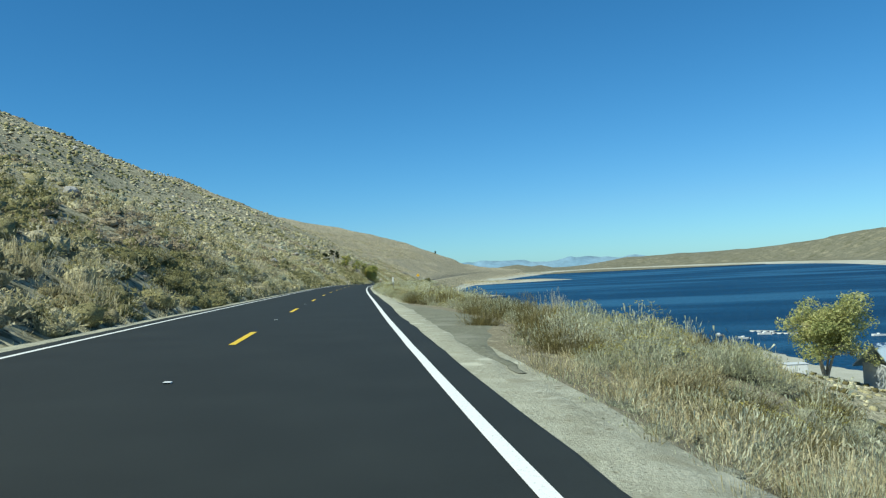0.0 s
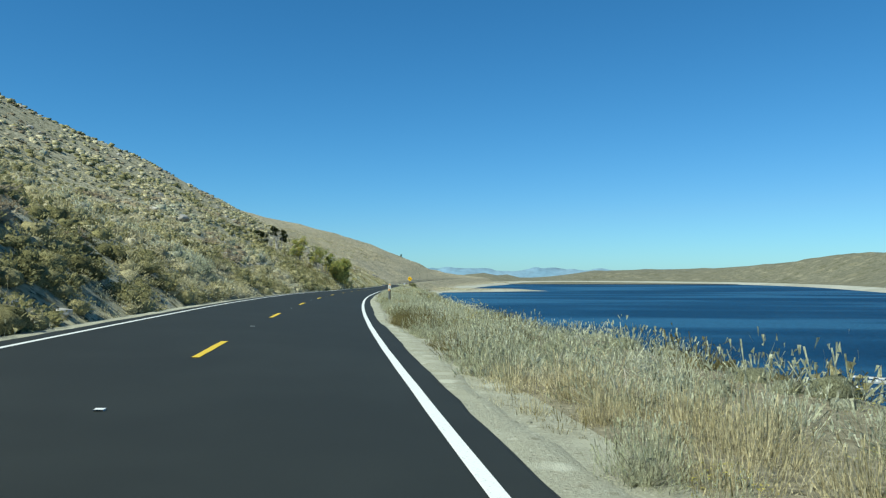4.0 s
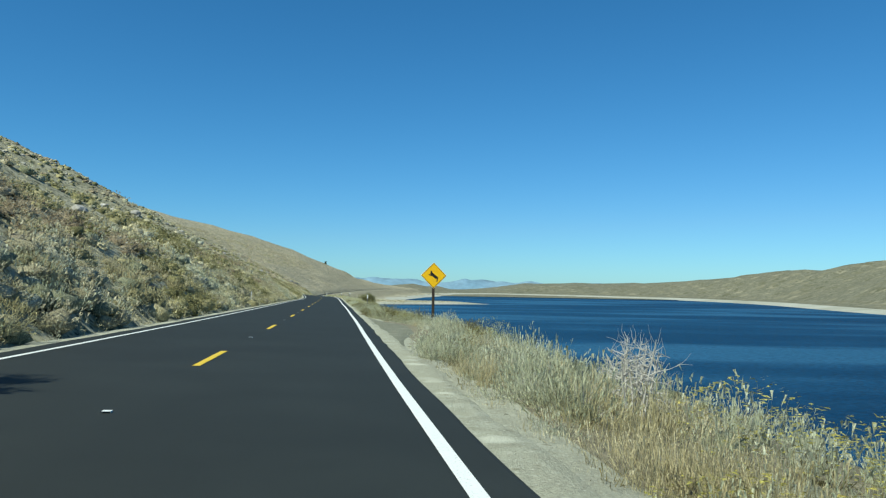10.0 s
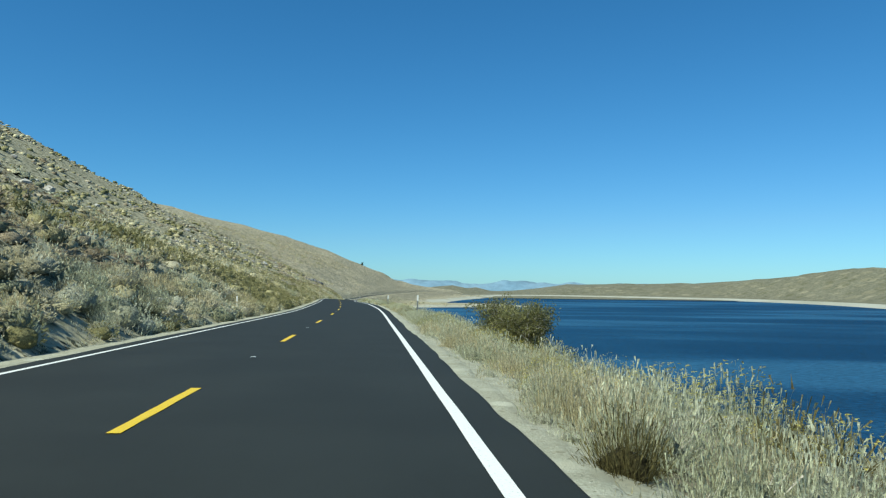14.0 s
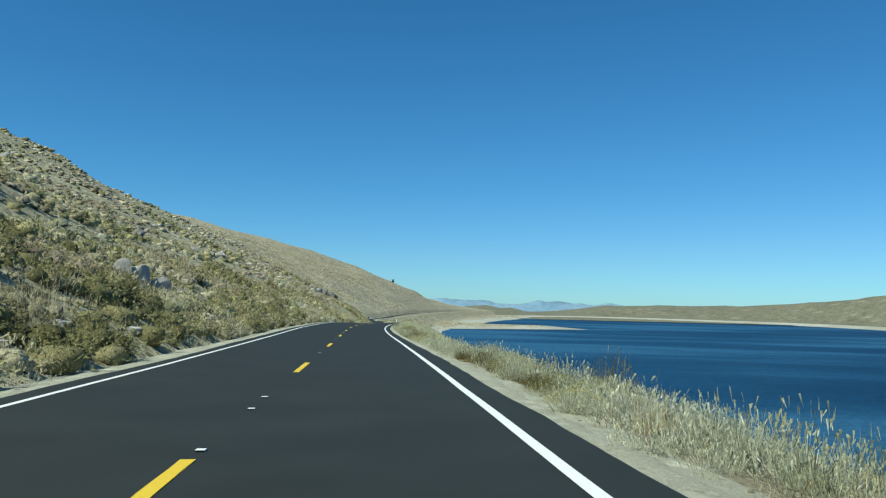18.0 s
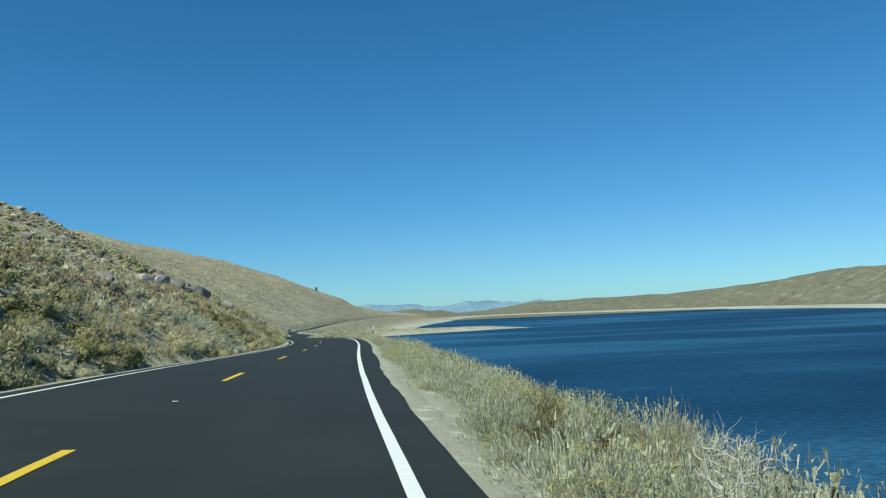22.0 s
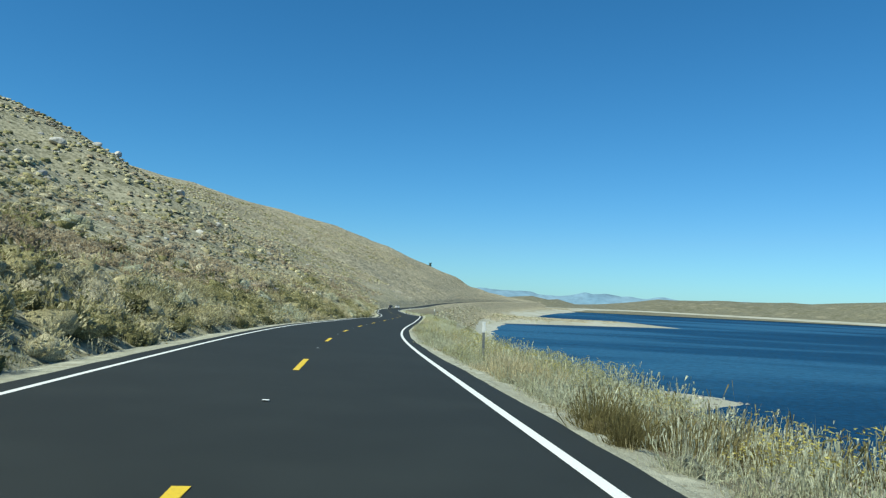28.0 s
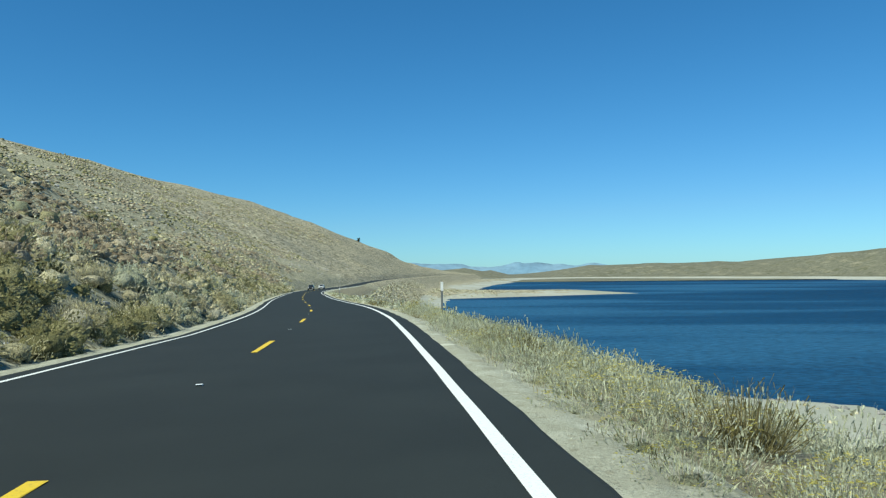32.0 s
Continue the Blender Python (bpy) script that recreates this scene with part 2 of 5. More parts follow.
def leafy(name, stops, patch=0.35, rough=0.85, thin=0.5, mass=False):
    """Leaves and stalks: a tone for each blade, shifted from bush to bush."""
    m, nt, p = nodes(name, rough, 0.15)
    g = nt.nodes.new("ShaderNodeNewGeometry")
    n = noise_node(nt, patch, 2)
    mm = nt.nodes.new("ShaderNodeMath")
    mm.operation = "MULTIPLY_ADD"
    nt.links.new(n, mm.inputs[0])
    mm.inputs[1].default_value = 1.9
    sub = nt.nodes.new("ShaderNodeMath")
    sub.operation = "MULTIPLY_ADD"
    nt.links.new(g.outputs["Random Per Island"], sub.inputs[0])
    sub.inputs[1].default_value, sub.inputs[2].default_value = (1.0, -0.95) if mass else (0.55, -0.75)
    nt.links.new(sub.outputs[0], mm.inputs[2])
    mp = nt.nodes.new("ShaderNodeMapping")
    mp.inputs["Scale"].default_value = (1.0, 1.0, 0.55 if mass else 0.28)
    nt.links.new(g.outputs["Position"], mp.inputs[0])
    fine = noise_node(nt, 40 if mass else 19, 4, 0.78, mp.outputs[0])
    # shade in the gaps between leaves painted as dark specks, with brighter flecks
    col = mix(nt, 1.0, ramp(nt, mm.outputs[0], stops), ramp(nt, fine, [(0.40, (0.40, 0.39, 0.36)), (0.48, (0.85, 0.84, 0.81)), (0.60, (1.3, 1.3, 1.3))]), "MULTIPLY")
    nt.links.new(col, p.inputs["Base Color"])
    add_bump(nt, p, fine, 1.0, 0.08)
    if thin:
        t = nt.nodes.new("ShaderNodeBsdfTranslucent")
        nt.links.new(col, t.inputs["Color"])
        mx = nt.nodes.new("ShaderNodeMixShader")
        mx.inputs[0].default_value = thin
        nt.links.new(p.outputs[0], mx.inputs[1])
        nt.links.new(t.outputs[0], mx.inputs[2])
        nt.links.new(mx.outputs[0], nt.nodes["Material Output"].inputs["Surface"])
    return m


def asphalt_material():
    m, nt, p = nodes("asphalt", 0.8, 0.35)
    f = noise_node(nt, 60, 4, 0.8)
    a = ramp(nt, f, [(0.3, (0.0085, 0.0103, 0.009)), (0.62, (0.0175, 0.0210, 0.018)), (0.8, (0.043, 0.048, 0.043))])
    b = mix(nt, ramp(nt, noise_node(nt, 0.5, 5), [(0.4, (0, 0, 0)), (0.7, (0.5, 0.5, 0.5))]), a, (0.0245, 0.0285, 0.025))
    nt.links.new(b, p.inputs["Base Color"])
    add_bump(nt, p, f, 0.5, 0.006)
    return m


def paint_material(name, col, worn):
    m, nt, p = nodes(name, 0.6, 0.4)
    f = noise_node(nt, 35, 6, 0.75)
    nt.links.new(ramp(nt, f, [(0.33, worn), (0.42, tuple(c * 0.9 for c in col)), (0.7, col)]), p.inputs["Base Color"])
    add_bump(nt, p, f, 0.3, 0.003)
    return m


def water_material():
    """Deep lake water: blue body colour, with wind-roughened sky reflections over it."""
    m, nt, p = nodes("lake_water", 0.9, 0.0)
    pos = coords(nt)
    sc = nt.nodes.new("ShaderNodeMapping")
    sc.inputs["Rotation"].default_value = (0, 0, 0.12)
    sc.inputs["Scale"].default_value = (0.5, 1.0, 1.0)
    nt.links.new(pos, sc.inputs[0])
    f1 = noise_node(nt, 0.75, 5, 0.6, sc.outputs[0])
    wind = nt.nodes.new("ShaderNodeMapping")
    wind.inputs["Rotation"].default_value = (0, 0, -0.15)
    wind.inputs["Scale"].default_value = (0.30, 1.0, 1.0)
    nt.links.new(pos, wind.inputs[0])
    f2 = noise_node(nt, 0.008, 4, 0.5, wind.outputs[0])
    # wind sheen painted as paler streaks in the body colour
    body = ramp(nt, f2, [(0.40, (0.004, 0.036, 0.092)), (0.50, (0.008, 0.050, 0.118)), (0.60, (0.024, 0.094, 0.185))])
    # light and dark of the ripples painted in: troughs darker, crests brighter
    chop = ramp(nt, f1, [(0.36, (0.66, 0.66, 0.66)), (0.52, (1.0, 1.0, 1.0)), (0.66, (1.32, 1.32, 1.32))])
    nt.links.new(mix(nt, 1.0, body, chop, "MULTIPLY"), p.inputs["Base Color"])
    bp = nt.nodes.new("ShaderNodeBump")
    bp.inputs["Strength"].default_value, bp.inputs["Distance"].default_value = 1.0, 1.1
    nt.links.new(f1, bp.inputs["Height"])
    nt.links.new(bp.outputs[0], p.inputs["Normal"])
    gl = nt.nodes.new("ShaderNodeBsdfGlossy")
    gl.inputs["Roughness"].default_value = 0.18
    nt.links.new(bp.outputs[0], gl.inputs["Normal"])
    fr = nt.nodes.new("ShaderNodeFresnel")
    fr.inputs["IOR"].default_value = 1.33
    nt.links.new(bp.outputs[0], fr.inputs["Normal"])
    k = nt.nodes.new("ShaderNodeMath")
    k.operation = "MULTIPLY"
    k.inputs[1].default_value = 0.28
    nt.links.new(fr.outputs[0], k.inputs[0])
    mx = nt.nodes.new("ShaderNodeMixShader")
    nt.links.new(k.outputs[0], mx.inputs[0])
    nt.links.new(p.outputs[0], mx.inputs[1])
    nt.links.new(gl.outputs[0], mx.inputs[2])
    nt.links.new(mx.outputs[0], nt.nodes["Material Output"].inputs["Surface"])
    return m


ASPHALT = asphalt_material()
WHITE_PAINT = paint_material("white_road_paint", (0.78, 0.78, 0.74), (0.30, 0.30, 0.29))
YELLOW_PAINT = paint_material("yellow_road_paint", (0.72, 0.49, 0.03), (0.32, 0.22, 0.06))
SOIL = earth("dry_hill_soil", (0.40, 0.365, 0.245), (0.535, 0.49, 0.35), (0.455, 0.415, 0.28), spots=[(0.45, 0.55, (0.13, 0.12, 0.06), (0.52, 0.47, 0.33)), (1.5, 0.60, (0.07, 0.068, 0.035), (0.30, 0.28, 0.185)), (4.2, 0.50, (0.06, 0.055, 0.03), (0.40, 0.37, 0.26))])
DUST = earth("pale_shoulder_dust", (0.38, 0.37, 0.275), (0.54, 0.53, 0.415), (0.44, 0.425, 0.32), fine=24, mid=2.2, broad=0.25, bump_s=0.8, bump_d=0.05, spots=[(17, 0.30, (0.22, 0.21, 0.15), (0.52, 0.505, 0.40)), (5.1, 0.30, (0.25, 0.235, 0.165), (0.48, 0.465, 0.36)), (1.3, 0.34, (0.32, 0.305, 0.22), (0.54, 0.53, 0.42))])
GRAVEL = earth("grey_gravel", (0.212, 0.213, 0.150), (0.30, 0.297, 0.220), (0.25, 0.247, 0.176), fine=22, mid=1.1, broad=0.35, bump_s=1.0, bump_d=0.06, spots=[(24, 0.30, (0.15, 0.148, 0.115), (0.34, 0.335, 0.27)), (6, 0.34, (0.19, 0.187, 0.145), (0.31, 0.305, 0.24)), (0.8, 0.45, (0.22, 0.217, 0.165), (0.29, 0.285, 0.22))])
LITTER = earth("verge_litter", (0.20, 0.175, 0.115), (0.33, 0.30, 0.21), (0.25, 0.22, 0.145), fine=26, mid=3.0, broad=0.5, bump_d=0.05, spots=[(9, 0.45, (0.12, 0.10, 0.06), (0.38, 0.34, 0.24))])
SAND = earth("pale_beach_sand", (0.42, 0.415, 0.345), (0.52, 0.51, 0.43), (0.38, 0.37, 0.29), fine=4, mid=0.2, broad=0.01)
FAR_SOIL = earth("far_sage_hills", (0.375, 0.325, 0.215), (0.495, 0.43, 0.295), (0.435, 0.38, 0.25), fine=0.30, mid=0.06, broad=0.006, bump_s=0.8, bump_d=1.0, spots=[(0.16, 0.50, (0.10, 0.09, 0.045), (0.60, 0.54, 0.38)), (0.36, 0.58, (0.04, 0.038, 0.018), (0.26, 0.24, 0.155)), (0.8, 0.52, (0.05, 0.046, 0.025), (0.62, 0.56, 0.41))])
LAKE_HILLS = earth("lakeside_sage_hills", (0.150, 0.145, 0.098), (0.215, 0.205, 0.145), (0.185, 0.175, 0.12), fine=0.10, mid=0.022, broad=0.005, bump_s=0.2, bump_d=1.0, spots=[(0.030, 0.5, (0.11, 0.105, 0.06), (0.25, 0.225, 0.15)), (0.085, 0.44, (0.10, 0.098, 0.06), (0.22, 0.21, 0.145)), (0.2, 0.40, (0.075, 0.075, 0.043), (0.235, 0.22, 0.155))])
# distance haze put into the base colour: pale blue in place of rock
HAZE_ROCK = earth("haze_tinted_range", (0.17, 0.285, 0.375), (0.205, 0.32, 0.415), (0.235, 0.35, 0.44), fine=0.02, mid=0.004, broad=0.001, bump_s=0.3, bump_d=10)
ROCK = earth("weathered_granite", (0.30, 0.28, 0.25), (0.50, 0.47, 0.42), (0.20, 0.19, 0.18), fine=18, mid=2.0, broad=0.4, bump_d=0.05)
DARK_ROCK = earth("dark_granite", (0.13, 0.13, 0.125), (0.24, 0.23, 0.21), (0.30, 0.28, 0.25), fine=12, mid=1.6, broad=0.4, bump_d=0.06)
PALE_ROCK = earth("pale_granite", (0.42, 0.40, 0.36), (0.66, 0.63, 0.57), (0.34, 0.32, 0.29), fine=14, mid=2.0, broad=0.3, bump_d=0.05)
WATER = water_material()
TONES = {"sage": [(0.47, 0.48, 0.30), (0.66, 0.66, 0.46), (0.83, 0.83, 0.65)], "straw": [(0.48, 0.42, 0.22), (0.71, 0.62, 0.38), (0.86, 0.77, 0.53)],
         "olive": [(0.14, 0.12, 0.05), (0.26, 0.225, 0.095), (0.40, 0.335, 0.16)], "green": [(0.19, 0.18, 0.08), (0.36, 0.335, 0.155), (0.56, 0.50, 0.265)],
         "tan": [(0.44, 0.39, 0.235), (0.65, 0.58, 0.385), (0.80, 0.73, 0.53)], "hill": [(0.40, 0.36, 0.19), (0.64, 0.575, 0.34), (0.83, 0.755, 0.50)],
         "rust": [(0.30, 0.235, 0.15), (0.50, 0.41, 0.275), (0.67, 0.58, 0.42)]}


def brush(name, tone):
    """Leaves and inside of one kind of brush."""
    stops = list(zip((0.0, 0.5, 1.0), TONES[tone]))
    # shade between the shoots painted in: the inside repeats the leaf tones, darker
    return [leafy(name + "_leaves", stops, thin=0.36), leafy(name + "_shaded_inside", [(p, tuple(c * (0.85 if tone in ("hill", "tan", "rust", "green") else 0.62) for c in col)) for p, col in stops], thin=0, mass=True)]


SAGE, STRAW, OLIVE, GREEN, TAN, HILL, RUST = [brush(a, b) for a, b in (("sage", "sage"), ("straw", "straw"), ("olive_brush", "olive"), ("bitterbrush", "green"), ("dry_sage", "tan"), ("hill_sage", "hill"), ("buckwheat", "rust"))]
YELLOW = leafy("rabbitbrush_flowers", [(0.0, (0.40, 0.36, 0.09)), (0.5, (0.58, 0.52, 0.15)), (1.0, (0.74, 0.62, 0.18))], thin=0.2)
TREE_LEAF = leafy("aspen_leaves", [(0.0, (0.20, 0.25, 0.08)), (0.5, (0.44, 0.47, 0.155)), (0.8, (0.62, 0.57, 0.19)), (1.0, (0.80, 0.55, 0.14))], patch=0.75, thin=0.4)
GOLD_LEAF = leafy("golden_aspen_leaves", [(0.0, (0.24, 0.29, 0.09)), (0.45, (0.50, 0.48, 0.15)), (0.75, (0.72, 0.56, 0.14)), (1.0, (0.90, 0.60, 0.10))], patch=1.2, thin=0.4)
WILLOW_CROWN = leafy("willow_crown", [(0.0, (0.30, 0.34, 0.13)), (0.5, (0.52, 0.53, 0.23)), (1.0, (0.70, 0.66, 0.32))], patch=0.3, thin=0.45)
WILLOW_LEAF = leafy("willow_leaves", [(0.0, (0.18, 0.18, 0.075)), (0.5, (0.32, 0.315, 0.14)), (1.0, (0.48, 0.45, 0.22))])
DARK_LEAF = leafy("juniper_leaves", [(0.0, (0.035, 0.05, 0.02)), (1.0, (0.10, 0.115, 0.045))])
BARK = plain("pale_bark", (0.42, 0.39, 0.34), 0.9, 0.2, var=0.45, scale=9, bump_d=0.02)
PALE_TWIG = plain("pale_woody_stems", (0.50, 0.46, 0.38), 0.9, 0.2, var=0.55, scale=18)
DEADWOOD = plain("bleached_branches", (0.52, 0.49, 0.44), 0.9, 0.2, var=0.3, scale=12)
DARKWOOD = plain("dark_stained_post", (0.055, 0.042, 0.032), 0.85, 0.25, var=0.45, scale=14, bump_d=0.004)
STEEL = plain("galvanised_steel", (0.28, 0.29, 0.28), 0.5, 0.5, 0.6, scale=12)
REFLECT = plain("white_marker_sheet", (0.80, 0.80, 0.77), 0.45, 0.5, var=0.08, scale=8)
SIGN_YELLOW = plain("yellow_sign_sheet", (0.95, 0.53, 0.003), 0.45, 0.5, var=0.06, scale=4)
SIGN_BLACK = plain("black_sign_ink", (0.015, 0.014, 0.013), 0.55, 0.4, var=0.2)
SIGN_GREEN = plain("green_marker_sheet", (0.06, 0.15, 0.10), 0.5, 0.4, var=0.15)
AMBER = plain("amber_reflector", (0.85, 0.38, 0.02), 0.35, 0.5, var=0.08)

# ---- ground, water, far land ----
s_lines = np.r_[np.arange(-400, -10, 15.0), np.arange(-10, 1240, 2.5), np.arange(1240, 1500, 8.0), np.arange(1500, 1720, 5.0), np.arange(1720, 2895, 18.0)]
near_u = np.r_[-700, -560, -450, -370, -310, -260, -220, -190, -165, -145, -128, -113, -100, -88, -78, -69, -61, -54, -48, -42.5, -37.5, -33,
               -29, -25.5, -22.5, -20, -17.8, -15.8, -14, -12.4, -11, -9.8, -8.8, -7.9, -7.1, -6.4, -5.8, -5.3, -4.3, 0, 4.3, 4.7, 5.2, 5.8, 6.4, 7.0, 7.8, 8.7, 9.6, 10.6, 12.5]
far_f = np.r_[0.06, 0.13, 0.2, 0.27, 0.34, 0.41, 0.48, 0.55, 0.61, 0.67, 0.73, 0.79, 0.84, 0.89, 0.94, 1.0]
far_end = np.maximum(135, shore(s_lines) + 35)
US = np.concatenate([np.broadcast_to(near_u, (len(s_lines), len(near_u))), 12.5 + (far_end[:, None] - 12.5) * far_f[None]], 1)
SS = np.broadcast_to(s_lines[:, None], US.shape)
gv = place(SS, US)
gf = grid_faces(*US.shape)
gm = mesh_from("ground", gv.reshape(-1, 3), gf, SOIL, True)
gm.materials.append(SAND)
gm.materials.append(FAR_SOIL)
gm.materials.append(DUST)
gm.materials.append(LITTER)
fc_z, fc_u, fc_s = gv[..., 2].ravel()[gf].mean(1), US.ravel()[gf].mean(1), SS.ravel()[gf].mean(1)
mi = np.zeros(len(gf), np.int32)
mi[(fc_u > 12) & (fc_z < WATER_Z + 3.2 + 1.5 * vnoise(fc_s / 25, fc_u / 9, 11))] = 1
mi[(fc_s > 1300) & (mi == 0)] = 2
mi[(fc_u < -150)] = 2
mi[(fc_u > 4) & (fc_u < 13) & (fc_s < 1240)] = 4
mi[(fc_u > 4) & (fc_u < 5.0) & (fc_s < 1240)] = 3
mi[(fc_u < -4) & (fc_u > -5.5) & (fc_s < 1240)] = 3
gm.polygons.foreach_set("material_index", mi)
ground = tagged(new("ground", gm), "dry tan soil of a sagebrush hillside falling to a lake", "ground", kind="structure")

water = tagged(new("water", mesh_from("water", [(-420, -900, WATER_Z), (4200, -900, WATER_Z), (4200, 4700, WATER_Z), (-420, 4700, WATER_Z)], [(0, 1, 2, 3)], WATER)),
               "deep blue wind-rippled mountain lake", "lake", kind="structure")


def catmull(pts, n):
    p = np.array(pts, float)
    p = np.vstack([2 * p[0] - p[1], p, 2 * p[-1] - p[-2]])
    t = np.linspace(0, len(pts) - 1 - 1e-6, n)
    i = t.astype(int)
    f = (t - i)[:, None]
    a, b, c, d = p[i], p[i + 1], p[i + 2], p[i + 3]
    return 0.5 * (2 * b + (c - a) * f + (2 * a - 5 * b + 4 * c - d) * f ** 2 + (3 * b - a - 3 * c + d) * f ** 3)


def far_shore():
    """Land across the lake: a pale strand, then sage hills rising to a long ridge."""
    line = catmull([(700, -900), (600, 0), (560, 900), (560, 1500), (600, 2100), (500, 2550), (250, 2850), (0, 2950), (-160, 2800), (-260, 2640)], 220)
    d = np.gradient(line, axis=0)
    d /= np.linalg.norm(d, axis=1)[:, None]
    out = np.stack([d[:, 1], -d[:, 0]], 1)
    off = np.array([-30, 0, 25, 50, 75, 110, 150, 190, 235, 280, 330, 400, 480, 580, 700, 850, 1050, 1300, 1600, 1900])
    arc = np.linspace(0, 1, len(line))
    ridge = np.interp(arc, [0, .25, .40, .52, .60, .68, .757, .775, .87, .90, 1.0], [135, 154, 150, 118, 78, 48, 44, 9, 9, 24, 26])
    xy = line[:, None] + out[:, None] * off[None, :, None]
    prof = np.interp(off, [-30, 0, 25, 70, 110, 330, 480, 700, 1000, 1900], [-0.02, 0, 0.045, 0.10, 0.13, 0.80, 1.0, 0.98, 1.1, 1.3])
    low = np.interp(off, [-30, 0, 70], [-3, 0, 8])
    n = vnoise(xy[..., 0] / 260, xy[..., 1] / 260, 21) * 0.22 + vnoise(xy[..., 0] / 90, xy[..., 1] / 90, 22) * 0.09 + vnoise(xy[..., 0] / 35, xy[..., 1] / 35, 23) * 0.05
    h = np.where(off[None] <= 70, low[None], 8 + np.maximum(0, (ridge[:, None] - 8) * (prof[None] * (1 + n * np.clip((off[None] - 90) / 300, 0, 1)) - 0.1)))
    v = np.concatenate([xy, (WATER_Z + h)[..., None]], -1)
    f = grid_faces(*h.shape)
    me = mesh_from("far_shore", v.reshape(-1, 3), f[:, ::-1], LAKE_HILLS, True)
    me.materials.append(SAND)
    me.polygons.foreach_set("material_index", (h.ravel()[f].mean(1) < 6.0).astype(np.int32))
    return tagged(new("far_shore", me), "tan sagebrush hills across the lake with a pale sand strand", "hills", kind="structure")


far_shore()


def far_plain():
    """The low scrub plain beyond the end of the lake."""
    xs, ys = np.linspace(-2600, 3400, 80), np.linspace(2500, 4800, 50)
    X, Y = np.meshgrid(xs, ys, indexing="ij")
    h = -36 + 4 * np.clip((Y - 2700) / 900, 0, 1) + 3 * vnoise(X / 300, Y / 300, 31) * np.clip((Y - 2800) / 500, 0, 1)
    h += 34 * np.exp(-((X + 340) / 120) ** 2 - ((Y - 3250) / 220) ** 2) + 26 * np.exp(-((X - 420) / 260) ** 2 - ((Y - 3900) / 200) ** 2)
    h += 22 * np.exp(-((X + 262) / 70) ** 2 - ((Y - 3600) / 150) ** 2)
    me = mesh_from("far_plain", np.stack([X, Y, h], -1).reshape(-1, 3), grid_faces(80, 50), LAKE_HILLS, True)
    return tagged(new("far_plain", me), "low brown scrub plain and knolls beyond the lake", "ground", kind="structure")


far_plain()


def mountain_range(name, y, x0, x1, peaks, base, seed, thick):
    """A distant range as a folded ridge."""
    x = np.linspace(x0, x1, 260)
    crest = np.full_like(x, base)
    for px, ph, pw in peaks:
        crest = np.maximum(crest, base + 0.52 * ph * np.exp(-(np.abs(x - px) / pw) ** 1.5))
    crest = crest + 4 * vnoise(x / 60, x * 0, seed) + 2 * vnoise(x / 22, x * 0, seed + 1)
    rows_ = [(-thick, -60), (-0.6 * thick, 0.35), (-0.3 * thick, 0.68), (0, 1.0), (0.5 * thick, 0.5)]
    v = []
    for k, (dy, f) in enumerate(rows_):
        z = np.full_like(x, -60.0) if f < 0 else -40 + (crest + 40) * f * (1 + 0.1 * vnoise(x / 70, x * 0 + k, seed + 2))
        v.append(np.stack([x, y + dy + 40 * vnoise(x / 90, x * 0 + k, seed + 3), z], -1))
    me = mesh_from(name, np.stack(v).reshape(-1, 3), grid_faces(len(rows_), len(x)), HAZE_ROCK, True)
    return tagged(new(name, me), "hazy blue mountain range on the horizon", "mountains", kind="structure")


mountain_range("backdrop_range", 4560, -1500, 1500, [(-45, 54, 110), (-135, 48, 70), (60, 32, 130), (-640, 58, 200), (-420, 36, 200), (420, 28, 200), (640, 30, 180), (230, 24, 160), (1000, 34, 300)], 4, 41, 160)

# ---- road ----
rs_l = np.r_[np.arange(-120, 1240, 1.0), np.arange(1240, 2600, 8.0)]
edge_r = np.interp(rs_l, [0, 60, 190, 353, 490, 588, 637, 688, 788, 900], [4.14, 4.1, 4.02, 4.1, 4.27, 4.16, 4.45, 4.28, 4.1, 4.1]) + 0.035 * vnoise(rs_l / 1.3, rs_l * 0, 51) + 0.06 * vnoise(rs_l / 9, rs_l * 0, 52)
edge_l = -4.22 - 0.04 * vnoise(rs_l / 1.3, rs_l * 0, 53) - 0.08 * vnoise(rs_l / 9, rs_l * 0, 54)
cols = []
for uu, zz in ((edge_l - 0.05, -0.15), (edge_l, -0.02), (edge_l + 0.06, 0.0), (edge_l * 0.5, 0.0), (edge_l * 0, 0.0), (edge_r * 0.5, 0.0), (edge_r - 0.06, 0.0), (edge_r, -0.02), (edge_r + 0.05, -0.15)):
    cols.append(place(rs_l, uu, z=zz))
rv = np.stack(cols, 1)
road = tagged(new("road", mesh_from("road", rv.reshape(-1, 3), grid_faces(len(rs_l), 9), ASPHALT, False)),
              "freshly laid dark asphalt two-lane road", "road", kind="structure")


def stripe(name, s0, s1, u, w, z, material, label):
    ss = np.arange(s0, s1, 1.0)
    jig = 0.006 * vnoise(ss / 2, ss * 0, 61)
    v = np.stack([place(ss, u - w / 2 + jig, z=z), place(ss, u + w / 2 + jig, z=z)], 1)
    return part(name, mesh_from(name, v.reshape(-1, 3), grid_faces(len(ss), 2), material), None, road, label)


stripe("edge_line", -100, 1240, 3.568, 0.15, 0.005, WHITE_PAINT, "solid white edge line")
stripe("edge_line", -100, 1240, -3.649, 0.125, 0.005, WHITE_PAINT, "solid white edge line")


